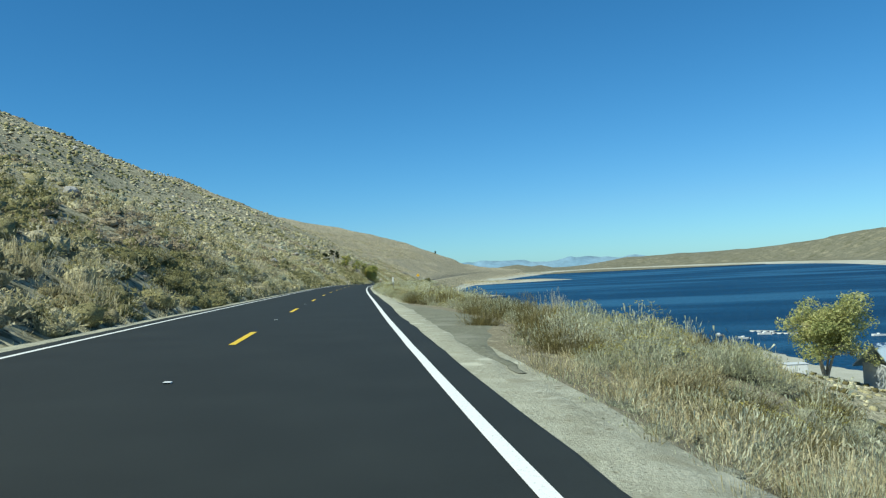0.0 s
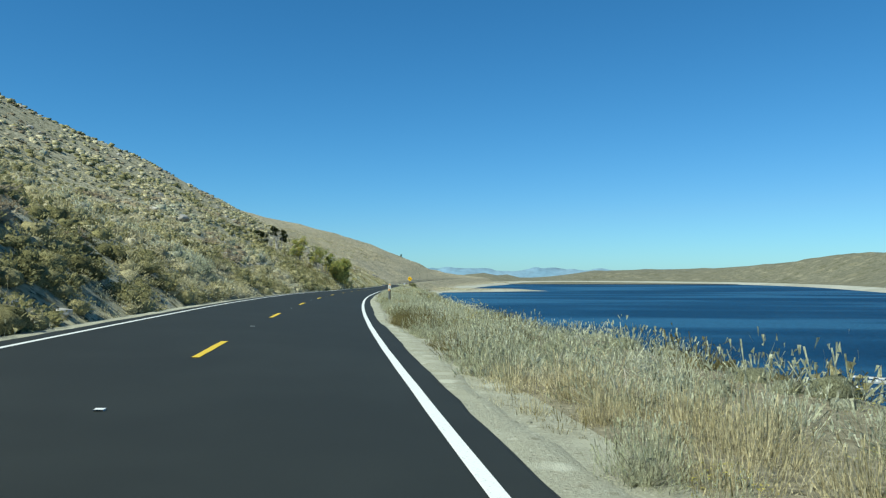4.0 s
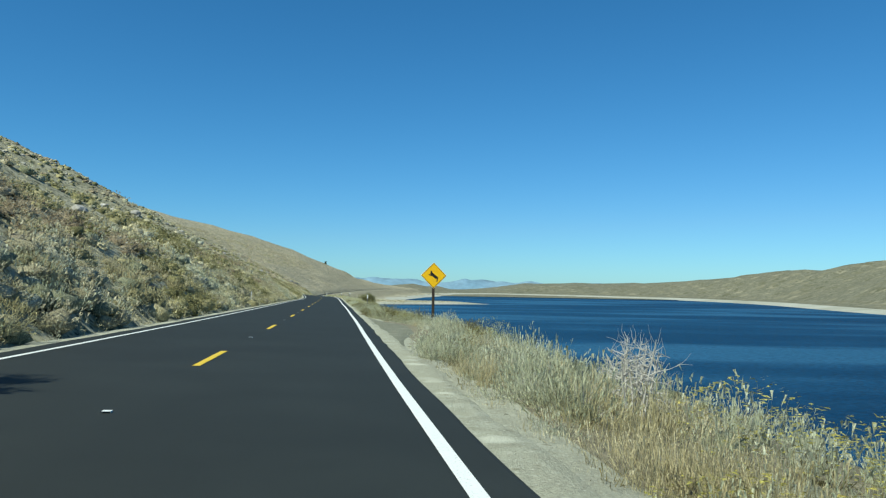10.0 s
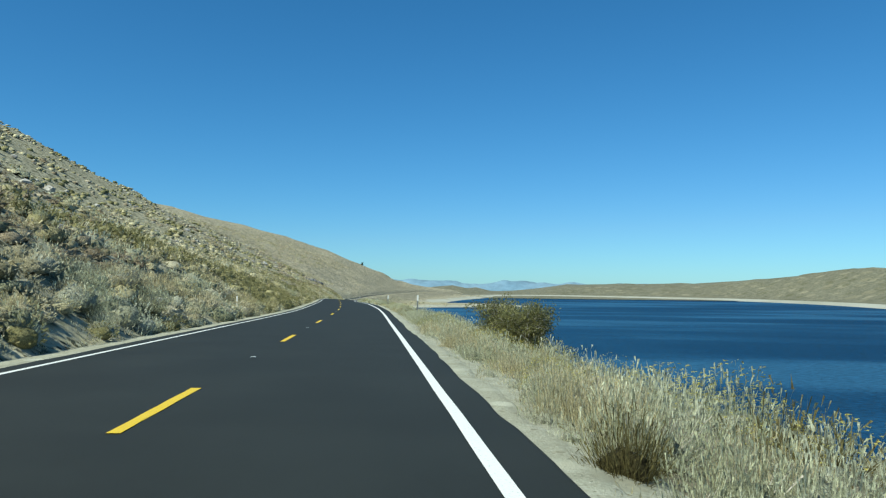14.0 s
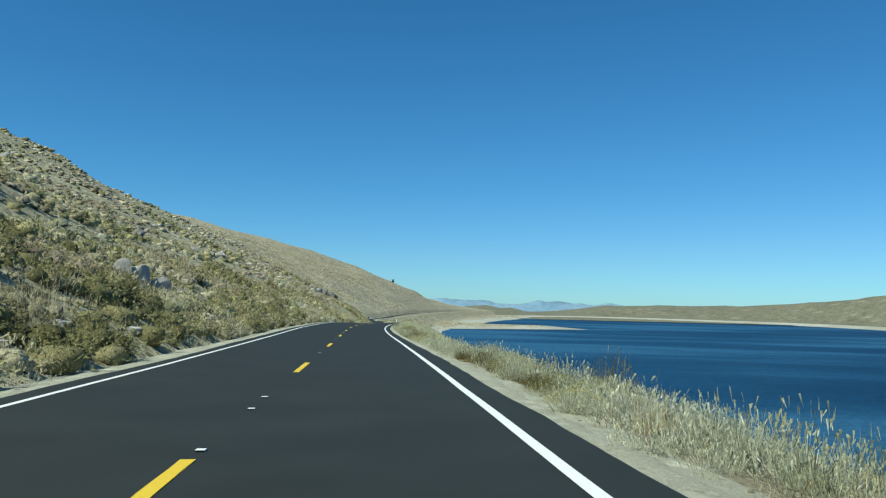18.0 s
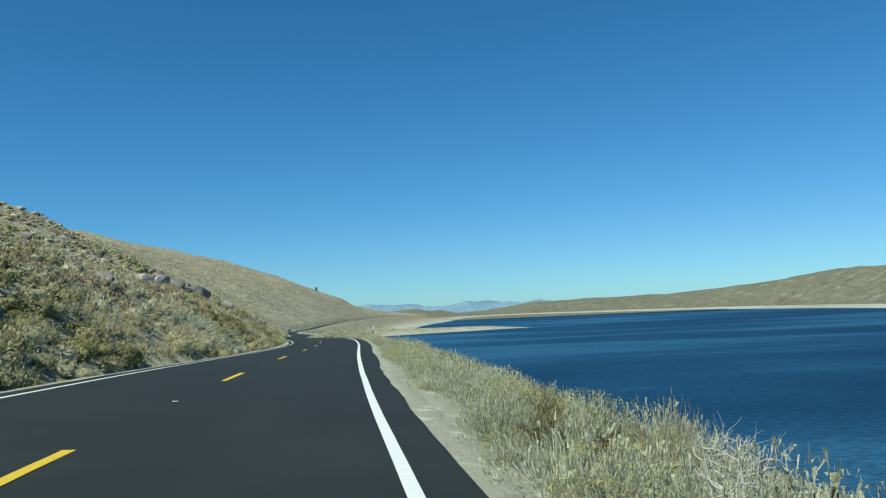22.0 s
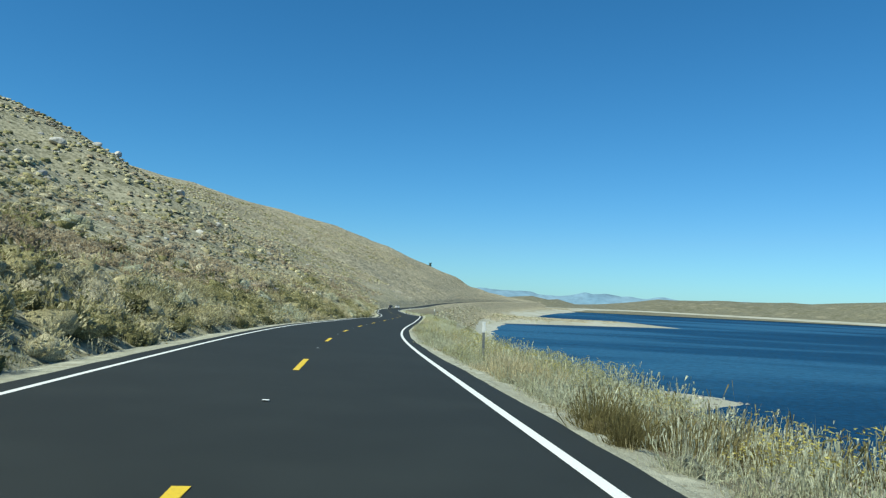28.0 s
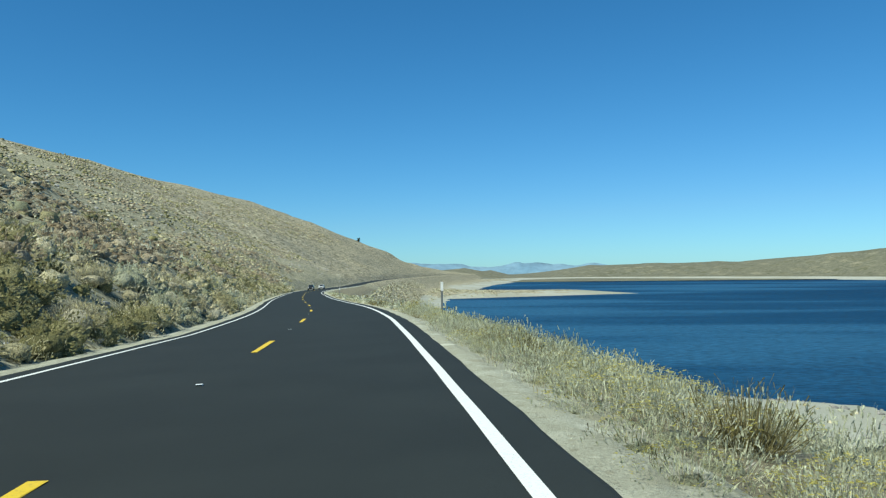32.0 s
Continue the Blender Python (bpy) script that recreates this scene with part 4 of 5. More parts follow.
def right_bushes():
    g = np.random.default_rng(11)
    # rows of the lakeside verge: nearest band, middle band, crest band
    for lo, hi, dens, q, tag in ((-0.1, 2.0, 1.45, "near", 0), (2.0, 4.4, 1.05, "verge", 1), (4.4, 7.6, 0.6, "crest", 2)):
        n = int((hi - lo) * 1010 * dens)
        s = -2 + (np.arange(n) + g.uniform(0, 1, n)) * 1010 / n
        u = veg_edge(s) + lo + (hi - lo) * ((np.arange(n) * 0.618 + 0.25 * g.uniform(0, 1, n)) % 1)
        free = (np.hypot(s[:, None] - SPOTS[None, :, 0], u[:, None] - SPOTS[None, :, 1]) > 0.15 + 0.38 * SPOTS[None, :, 2]).all(1)
        s, u = s[free], u[free]
        n = len(s)
        clump = 0.9 * vnoise(s / 6, u / 3, 91) + 0.75 * vnoise(s / 1.9, u / 1.6, 92) + g.normal(0, 0.14, n)
        clump2 = vnoise(s / 7 + 40, u / 4, 93) + 0.6 * vnoise(s / 2 + 11, u / 2, 94) + g.normal(0, 0.14, n)
        size = (0.75 + 1.10 * g.uniform(0, 1, n) ** 1.5) * (0.98 + 0.10 * tag) * np.clip(0.62 + 0.75 * (u - veg_edge(s)), 0.62, 1)
        tall = size ** 0.7 * 0.92 * g.uniform(0.80, 1.12, n) * (1 + 0.36 * vnoise(s / 3.6, u / 2.2, 98)) * (1 + 0.10 * bump(s, 532, 562, 6) + 0.30 * bump(s, 763, 797, 6) * (tag > 0)) * (1 - 0.25 * bump(s, -8, 13.5, 1.5) - 0.2 * bump(s, 808, 860, 6))
        brown = -0.40 - 0.3 * (s > 800) - 1.2 * bump(s, 599, 620, 2) - 0.8 * bump(s, 833, 850, 3)
        sel = {"dry_grass": (clump > (0.62, 0.78, 0.95)[tag]), "brown_shrub": (clump < brown), "rabbitbrush": (clump >= brown) & (clump <= (0.62, 0.78, 0.95)[tag]) & (clump2 > 0.42)}
        sel["sagebrush"] = ~(sel["dry_grass"] | sel["brown_shrub"] | sel["rabbitbrush"])
        for kind, m in sel.items():
            idx = np.nonzero(m)[0]
            if tag == 0:
                own = idx[(u[idx] - veg_edge(s[idx]) < 1.2) & (s[idx] > 0) & (s[idx] < 900)][::5][:80]
                bush_things(kind, s[own], u[own], size[own], tall[own], 5, "shrubs along the lakeside verge")
                idx = np.setdiff1d(idx, own)
            t = tall * ((0.92, 0.78, 0.70)[tag] if kind == "dry_grass" else 0.9 if kind == "brown_shrub" else 1.0)
            scatter(kind, s[idx], u[idx], size[idx], t[idx], q, 100 + tag * 40 + len(kind))
    for kind, rows in VERGE.items():
        bush_things(kind, rows[:, 0], rows[:, 1], rows[:, 2] * 1.12, rows[:, 3] * 1.15, 21, "shrubs along the lakeside verge")
    # litter tufts along the dust
    n = 3600
    s = g.uniform(-2, 960, n)
    u = veg_edge(s) + g.uniform(-0.22, 0.4, n)
    size = g.uniform(0.16, 0.42, n)
    for i, kind in enumerate(("dry_grass", "brown_shrub", "dry_sagebrush")):
        m = np.arange(n) % 3 == i
        scatter(kind, s[m], u[m], size[m] * 1.2, size[m], "litter", 450 + i, 0.03)
    # scrub on the spur above the willow and the shed
    for n, lo, hi, q in ((1000, 11, 40, "low"), (1400, 40, 76, "far")):
        s, u = g.uniform(4, 145, n), g.uniform(lo, hi, n)
        size = g.uniform(0.7, 1.6, n)
        for i, kind in enumerate(("dry_sagebrush", "sagebrush", "brown_shrub", "hill_sagebrush")):
            m = np.arange(n) % 4 == i
            scatter(kind, s[m], u[m], size[m], size[m] * 0.7, q, 470 + i + int(lo))
    # low sparse scrub down to the beach
    n = 9000
    s, u = g.uniform(640, 1800, n), g.uniform(12.5, 110, n)
    ok = u < shore(s) - 12
    s, u = s[ok], u[ok]
    size = g.uniform(0.8, 1.9, len(s))
    for i, kind in enumerate(("dry_sagebrush", "sagebrush", "brown_shrub")):
        m = np.arange(len(s)) % 3 == i
        scatter(kind, s[m], u[m], size[m], size[m] * 0.75, "far", 400 + i)


def left_bushes():
    g = np.random.default_rng(12)
    for lo, hi, dens, q, s0, s1, sz in ((5.4, 9, 1.12, "slope", 0, 1060, 1.42), (9, 17, 0.76, "mid", 0, 1080, 1.5), (17, 42, 0.34, "low", 20, 1180, 1.65),
                                         (42, 95, 0.20, "far", 40, 1400, 1.35), (95, 260, 0.07, "far", 200, 1900, 1.9)):
        n = int((hi - lo) * (s1 - s0) * dens)
        s, u = g.uniform(s0, s1, n), -g.uniform(lo, hi, n)
        c = vnoise(s / 13, u / 8, 95) + 0.6 * vnoise(s / 4, u / 4, 96) + g.normal(0, 0.4, n)
        dry = np.clip((-u - 9) / 50, 0, 1)
        c = c + 0.6 * (lo > 40) + 0.2 * bump(s, 500, 750, 25) * (lo < 20)
        kinds = {"bitterbrush": c > 0.17 + 0.35 * dry, "hill_sagebrush": (c <= 0.17 + 0.35 * dry) & (c > -0.30)}
        kinds["sagebrush"] = (c < -0.75 - 0.3 * dry) & (lo < 20)
        kinds["dry_sagebrush"] = ~(kinds["bitterbrush"] | kinds["hill_sagebrush"] | kinds["sagebrush"])
        straw = (vnoise(s / 5 + 9, u / 4, 97) > 0.58 - 0.5 * (s > 795)) & (lo < 20)
        kinds = {q_: m_ & ~straw for q_, m_ in kinds.items()}
        rust = (vnoise(s / 9 + 3, u / 6, 99) + g.normal(0, 0.3, n) > 0.45 - 0.2 * (s > 520) - 0.2 * (s > 790)) & (lo > 8)
        kinds = {q_: m_ & ~rust for q_, m_ in kinds.items()}
        kinds["dry_grass"] = straw & ~rust
        kinds["buckwheat"] = rust
        size = g.uniform(0.65, 1.5, n) * sz
        for kind, m in kinds.items():
            idx = np.nonzero(m)[0]
            if lo < 6:
                own = idx[(s[idx] > 5) & (s[idx] < 900)][::7][:90] if kind != "dry_grass" else idx[:0]
                bush_things(kind, s[own], u[own], size[own] * 1.1, size[own] * 0.85, 6, "shrubs at the foot of the hill")
                idx = np.setdiff1d(idx, own)
            scatter(kind, s[idx], u[idx], size[idx], size[idx] * g.uniform(0.6, 0.95, len(idx)) * (0.7 if kind == "buckwheat" else 1.0) * (0.8 if lo > 16 else 1.0), q, 500 + int(lo) * 3 + len(kind))
        if lo < 6:
            n2 = 5600
            s, u = g.uniform(0, 1000, n2), -(5.15 + 2.6 * g.uniform(0, 1, n2) ** 1.4)
            sz2 = g.uniform(0.35, 0.95, n2)
            for i, kind in enumerate(("dry_grass", "hill_sagebrush", "sagebrush", "dry_sagebrush")):
                m = np.arange(n2) % 4 == i
                scatter(kind, s[m], u[m], sz2[m], sz2[m], "litter", 901 + i, 0.03)


right_bushes()
left_bushes()
big = np.array([(90.0, 6.3, 1.5, 1.25), (91.6, 7.1, 1.9, 1.5), (93.4, 6.6, 1.7, 1.35), (95.2, 7.4, 1.9, 1.4), (296.5, 8.2, 1.5, 1.2), (298.6, 8.9, 1.6, 1.3), (152.0, 8.6, 1.5, 1.2), (163.0, 8.8, 1.7, 1.2), (165.5, 9.2, 1.6, 1.3), (548, 6.4, 1.5, 1.2), (663, 7.4, 1.6, 1.3), (836, 8.6, 1.8, 1.4), (813.5, 5.7, 1.0, 0.95), (839, 6.1, 1.25, 1.1), (20.5, 6.2, 1.4, 1.0), (24.5, 7.6, 1.6, 1.2)])
bush_things("brown_shrub", big[:, 0], big[:, 1], big[:, 2], big[:, 3], 8, "shrubs along the lakeside verge")
big = np.array([(225.0, 8.0, 1.2, 1.0), (227.0, 8.3, 1.3, 0.95), (229.2, 8.2, 1.2, 1.0), (330.5, 6.6, 1.2, 0.9), (332.0, 7.2, 1.3, 0.95), (12.0, 7.6, 1.6, 1.3), (14.0, 8.2, 1.7, 1.3), (752.0, 7.4, 1.3, 0.95), (755.0, 7.9, 1.3, 1.0), (460.0, 7.1, 1.4, 1.2), (462.0, 7.5, 1.4, 1.2)])
bush_things("rabbitbrush", big[:, 0], big[:, 1], big[:, 2], big[:, 3], 9, "shrubs along the lakeside verge")
for kind in KIND_MAT:
    if stuff_v[kind]:
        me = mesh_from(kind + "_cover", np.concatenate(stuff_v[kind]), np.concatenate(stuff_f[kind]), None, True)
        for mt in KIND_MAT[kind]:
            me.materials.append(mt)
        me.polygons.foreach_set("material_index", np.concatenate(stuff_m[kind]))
        tagged(new(kind + "_cover", me), KIND_LABEL[kind].replace(" bush ", " bushes ") + ", in great number", "scrub", kind="stuff")


big = np.array([(819.0, 10.0, 1.2, 1.15), (817.5, 11.0, 1.4, 1.1), (674.0, 7.0, 1.1, 1.1)])
bush_things("bitterbrush", big[:, 0], big[:, 1], big[:, 2], big[:, 3], 14, "shrubs along the lakeside verge")
# low brush on the bank above the willow
gen = np.random.default_rng(79)
for kind, count in (("sagebrush", 26), ("rabbitbrush", 16), ("dry_grass", 16), ("brown_shrub", 14)):
    along = gen.uniform(5, 18.5, count)
    bush_things(kind, along, 6.2 + 0.10 * (along - 5) + 4.6 * gen.uniform(0, 1, count), gen.uniform(1.0, 1.7, count), gen.uniform(0.65, 1.0, count), 17, "shrubs along the lakeside verge")
# tangled brush on the bank before the aspens
gen = np.random.default_rng(78)
for kind, count in (("bitterbrush", 22), ("brown_shrub", 16), ("dry_grass", 14)):
    bush_things(kind, gen.uniform(222, 252, count), -(5.9 + 6.0 * gen.uniform(0, 1, count)), gen.uniform(1.2, 2.1, count), gen.uniform(0.9, 1.5, count), 16, "shrubs at the foot of the hill")
# dark brush under the aspens
gen = np.random.default_rng(77)
foot = np.linspace(244, 279, 34) + gen.uniform(-0.5, 0.5, 34)
bush_things("bitterbrush", foot, -(5.7 + 3.0 * gen.uniform(0, 1, 34)), gen.uniform(1.3, 2.2, 34), gen.uniform(0.9, 1.5, 34), 15, "shrubs at the foot of the hill")
big = np.array([(769.0, 6.2, 1.3, 1.3), (770.0, 6.9, 1.3, 1.25), (771.2, 6.4, 1.2, 1.2), (180.5, 6.4, 1.4, 1.15), (185.0, 6.0, 1.3, 1.1), (187.0, 6.8, 1.4, 1.2), (565.0, 6.2, 1.2, 1.1)])
bush_things("dry_grass", big[:, 0], big[:, 1], big[:, 2], big[:, 3], 15, "tall straw tufts on the verge")

# ---- rocks ----
def rock_mesh(name, seed, material, flat=0.7, cuts=2):
    g = random.Random(seed)
    bm = bmesh.new()
    bmesh.ops.create_icosphere(bm, subdivisions=cuts, radius=0.5)
    planes = [(Vector((g.gauss(0, 1), g.gauss(0, 1), g.gauss(0, 1))).normalized(), g.uniform(0.26, 0.42)) for _ in range(9)]
    for v in bm.verts:
        for nrm, d in planes:
            k = v.co.dot(nrm) - d
            if k > 0:
                v.co -= nrm * k * 0.85
        v.co += v.co.normalized() * 0.05 * noise.noise(v.co * 4 + Vector((seed, 0, 0)))
        v.co.z *= flat
    me = bpy.data.meshes.new(name)
    bm.to_mesh(me)
    bm.free()
    for p in me.polygons:
        p.use_smooth = False
    me.materials.append(material)
    return me


rocks = [rock_mesh("boulder", 3 + i, PALE_ROCK if i % 3 else DARK_ROCK, 0.62 + 0.08 * (i % 4), 3) for i in range(6)]


def boulder(s, u, w, l, h, i, turn, label="pale weathered granite boulder on the hillside"):
    o = new("boulder", rocks[i % 6])
    o.matrix_basis = Matrix.LocRotScale(Vector(place(s, u, h * 0.18)), Euler((0.15 * math.sin(turn), 0.2 * math.cos(turn * 2), turn)), (w, l, h * 1.3))
    return tagged(o, label, "boulder", "boulders on the hillside")


g0 = np.random.default_rng(77)
for i in range(150):
    s_, w_ = float(g0.uniform(15, 1120)), float(g0.uniform(0.5, 1.6))
    if i % 3 == 0:
        s_ = float(g0.uniform(560, 760))
    boulder(s_, -float(g0.uniform(8, 48) if i % 2 else g0.uniform(14, 90)), w_ * 1.3, w_, w_ * 0.8, i, float(g0.uniform(0, 6)))
for s_, u_, w_, l_, h_, i_ in ((676.8, -14.6, 3.6, 2.6, 2.5, 0), (674.5, -16.8, 2.4, 1.8, 1.9, 3), (667, -17.5, 3.0, 2.2, 2.3, 1), (663.5, -18.2, 2.0, 1.6, 1.8, 4), (677.8, -9.0, 1.4, 1.1, 1.2, 2), (681.8, -12.0, 1.9, 1.5, 2.0, 1),
                               (522.0, -9.8, 1.4, 1.1, 1.5, 1), (521.0, -10.6, 1.5, 1.3, 2.1, 2), (520.3, -11.2, 1.2, 1.2, 2.1, 4), (524.5, -9.4, 0.9, 0.8, 1.1, 1), (696.0, -9.3, 1.5, 1.2, 2.0, 1), (691.8, -8.4, 2.0, 1.6, 1.5, 0),
                               (686.8, -6.9, 1.1, 0.9, 1.2, 2), (698.5, -6.7, 0.7, 0.6, 0.9, 4), (640, -13, 1.5, 1.2, 1.0, 5), (704, -16, 1.8, 1.3, 1.2, 2)):
    boulder(s_, u_, w_, l_, h_, i_, s_, "large angular granite boulder in a hillside outcrop")


def stones(name, n, region, lo, hi, material, seed, label):
    """Loose stones, joined."""
    g = np.random.default_rng(seed)
    s, u = region(g, n)
    me0 = rock_mesh("stone", seed, material, 0.7, 1)
    v0 = np.array([v.co[:] for v in me0.vertices])
    f0 = np.array([p.vertices[:] for p in me0.polygons])
    pos = place(s, u, 0.0)
    a, k = g.uniform(0, 6.28, n), g.uniform(0, 1, n) ** 2.5 * (hi - lo) + lo
    x = (v0[None, :, 0] * np.cos(a)[:, None] - v0[None, :, 1] * np.sin(a)[:, None]) * k[:, None] * 1.2
    y = (v0[None, :, 0] * np.sin(a)[:, None] + v0[None, :, 1] * np.cos(a)[:, None]) * k[:, None]
    z = v0[None, :, 2] * k[:, None] * 0.9
    v = np.stack([x, y, z], -1) + pos[:, None]
    f = (f0[None] + (np.arange(n) * len(v0))[:, None, None]).reshape(-1, 3)
    return tagged(new(name, mesh_from(name, v.reshape(-1, 3), f, material)), label, "stones", kind="stuff")


stones("hillside_stones", 5600, lambda g, n: (g.uniform(10, 1350, n), -5.6 - 130 * g.uniform(0, 1, n) ** 1.5), 0.18, 1.1, PALE_ROCK, 31, "scattered pale granite stones among the brush")
stones("upper_stones", 3200, lambda g, n: (g.uniform(200, 1600, n), -25 - 140 * g.uniform(0, 1, n) ** 1.2), 0.35, 1.7, PALE_ROCK, 35, "pale stones and outcrops high on the hillside")
stones("shoulder_stones", 1500, lambda g, n: (g.uniform(-2, 900, n), np.where(g.uniform(0, 1, n) < 0.75, g.uniform(4.3, 5.4, n), -g.uniform(4.3, 5.5, n))), 0.02, 0.11, GRAVEL, 32, "small loose stones on the dusty shoulder")
stones("shore_stones", 420, lambda g, n: ((lambda s: (s, shore(s) - g.uniform(-1, 9, n)))(g.uniform(860, 1120, n))), 0.3, 1.6, ROCK, 33, "pale stones along the lake beach")
for s_, u_, w_, h_, i_ in ((602, -24.2, 2.2, 1.4, 4), (605, -25.0, 1.5, 1.0, 1), (599, -24.8, 1.3, 0.9, 3), (621.5, -24.2, 1.6, 0.9, 1), (669.5, -20.0, 1.8, 1.0, 2), (609, -18.6, 1.0, 0.9, 0), (607.5, -19.2, 1.2, 0.7, 1), (685, -16.3, 2.0, 1.3, 0),
                           (684, -8.8, 1.1, 1.1, 4), (690, -8.8, 0.9, 0.7, 1), (691.5, -8.2, 1.1, 1.0, 0), (691.5, -7.5, 0.8, 0.6, 2), (696.5, -10.6, 1.3, 0.9, 1), (700, -10.1, 0.9, 0.7, 4), (764.5, -7.0, 0.6, 0.5, 1),
                           (873.5, -66, 3.2, 2.0, 1), (889, -46.6, 2.6, 1.8, 2), (937.5, -81, 3.2, 2.2, 4), (944, -78, 3.4, 2.4, 1), (409, -34, 2.4, 1.6, 4), (382, -24.9, 1.4, 1.0, 1)):
    boulder(s_, u_, w_, w_ * 0.8, h_, i_, s_, "pale granite boulder standing out of the hillside brush")

# ---- trees ----
def tube(path, radii, sides=6):
    """A tapered tube along a path."""
    p = np.array(path, float)
    d = np.gradient(p, axis=0)
    d /= np.linalg.norm(d, axis=1)[:, None] + 1e-9
    up = np.where(np.abs(d[:, 2:3]) > 0.9, np.array([[1.0, 0, 0]]), np.array([[0, 0, 1.0]]))
    a = np.cross(d, up)
    a /= np.linalg.norm(a, axis=1)[:, None]
    b = np.cross(d, a)
    t = np.linspace(0, 2 * np.pi, sides, endpoint=False)
    v = p[:, None] + (a[:, None] * np.cos(t)[None, :, None] + b[:, None] * np.sin(t)[None, :, None]) * np.array(radii)[:, None, None]
    i = np.arange(len(p) - 1)[:, None] * sides
    k = np.arange(sides)[None]
    f = np.stack([i + k, i + (k + 1) % sides, i + sides + (k + 1) % sides, i + sides + k], -1).reshape(-1, 4)
    return v.reshape(-1, 3), f


def limb_path(g, start, direction, length, n=6, wob=0.18, rise=0.15):
    p, d = [np.array(start, float)], np.array(direction, float)
    d /= np.linalg.norm(d)
    for _ in range(n):
        d = d + g.normal(0, wob, 3) + np.array([0, 0, rise])
        d /= np.linalg.norm(d)
        p.append(p[-1] + d * length / n)
    return np.array(p)


def merge(parts_):
    vs, fs, o = [], [], 0
    for v, f in parts_:
        vs.append(v)
        fs.append(f + o)
        o += len(v)
    return np.concatenate(vs), np.concatenate(fs)


def tree(name, s, u, h, r, seed, leaf, label, leaves=5200, size=0.06, stems=3, skirt=0.2, bare=0, dz=0.0, twig=1.0, up=0.22):
    """Stems, limbs and twigs, with a crown of leaf clumps at the twig ends."""
    g = np.random.default_rng(seed)
    base = new(name)
    base.matrix_basis = Matrix.Translation(Vector(place(s, u, dz - 0.1)))
    tagged(base, label, "tree")
    wood, ends = [], []
    for k in range(stems):
        a = 2 * np.pi * k / stems + g.uniform(0, 1)
        lean = 0.30 if stems > 1 else 0.06
        st = limb_path(g, (0.12 * math.cos(a), 0.12 * math.sin(a), 0), (lean * math.cos(a), lean * math.sin(a), 1), h * g.uniform(0.72, 0.9), 7, 0.09, 0.1)
        rad = (0.020 if leaf else 0.022) * h * g.uniform(0.7, 1.0)
        wood.append(tube(st, np.linspace(rad, rad * 0.25, len(st)), 7))
        for j in range(9):
            q = g.uniform(up, 0.98) * (len(st) - 1)
            i = int(min(q, len(st) - 2))
            p0 = st[i] + (st[i + 1] - st[i]) * (q - i)
            b = g.uniform(0, 2 * np.pi)
            f = 1 - 0.55 * q / (len(st) - 1)
            lp = limb_path(g, p0, (math.cos(b), math.sin(b), g.uniform(-0.05, 0.6)), r * f * g.uniform(0.7, 1.15), 5, 0.32 if bare and not leaf else 0.2, 0.02 if bare and not leaf else 0.12)
            wood.append(tube(lp, np.linspace(rad * 0.42, rad * 0.1, len(lp)), 5))
            ends += [lp[-1], lp[-2], lp[3]]
            for _ in range(2):
                tp = limb_path(g, lp[int(g.integers(2, 5))], g.normal(0, 1, 3) + [0, 0, 0.4], r * 0.36 * twig, 3, 0.25, 0.1)
                wood.append(tube(tp, np.linspace(rad * 0.14, rad * 0.05, len(tp)), 4))
                ends.append(tp[-1])
    v, f = merge(wood)
    part("trunk", mesh_from("trunk", v, f, BARK if not bare else DEADWOOD, True), None, base)
    if leaf:
        e = np.array(ends)
        if skirt:
            e = np.concatenate([e, np.stack([g.normal(0, r * 0.6, 44), g.normal(0, r * 0.6, 44), g.uniform(0.15, h * 0.42, 44)], -1)])
        # clumps of uneven size, their leaves on the outside and facing out
        e = e[g.permutation(len(e))[:max(int(len(e) * 0.62), 8)]]
        wide = r * g.uniform(0.14, 0.34, len(e))
        n = leaves
        at = g.choice(len(e), n, p=wide ** 2 / (wide ** 2).sum())
        out = g.normal(0, 1, (n, 3))
        out /= np.linalg.norm(out, axis=1)[:, None]
        c = e[at] + out * (wide[at] * g.uniform(0.45, 1.08, n))[:, None] * np.array([1, 1, 0.78])
        c[:, 2] = np.maximum(c[:, 2], 0.1)
        out += g.normal(0, 0.55, (n, 3))
        e1 = np.cross(out, g.normal(0, 1, (n, 3)))
        e1 /= np.linalg.norm(e1, axis=1)[:, None]
        e2 = np.cross(out, e1)
        e2 /= np.linalg.norm(e2, axis=1)[:, None]
        z = (size * g.uniform(0.6, 1.35, n))[:, None]
        v = np.stack([c - e1 * z, c + e2 * z * 0.7, c + e1 * z, c - e2 * z * 0.7], 1).reshape(-1, 3)
        part("crown", mesh_from("crown", v, np.arange(4 * n).reshape(-1, 4), leaf), None, base)
    return base


ASPEN = "small aspen with leaves turning yellow"
tree("aspen_tree", 261.0, -6.7, 5.3, 2.1, 1, TREE_LEAF, "dense green aspen with yellowing top beside the road", 34000, 0.050, 5)
tree("aspen_tree", 273.0, -7.2, 5.0, 1.8, 2, TREE_LEAF, ASPEN + " beside the road", 26000, 0.050, 4)
tree("aspen_tree", 255.6, -7.2, 4.1, 2.0, 3, TREE_LEAF, "broad aspen thicket at the hill's foot beside the road", 24000, 0.050, 5)
tree("aspen_tree", 251.8, -6.6, 3.7, 1.8, 5, GOLD_LEAF, "low aspen with golden leaves at the hill's foot", 15000, 0.052, 5)
tree("aspen_tree", 250.0, -8.4, 5.7, 1.2, 4, TREE_LEAF, "slender aspen with bare white lower branches on the slope", 7000, 0.055, 3, 0, up=0.45)
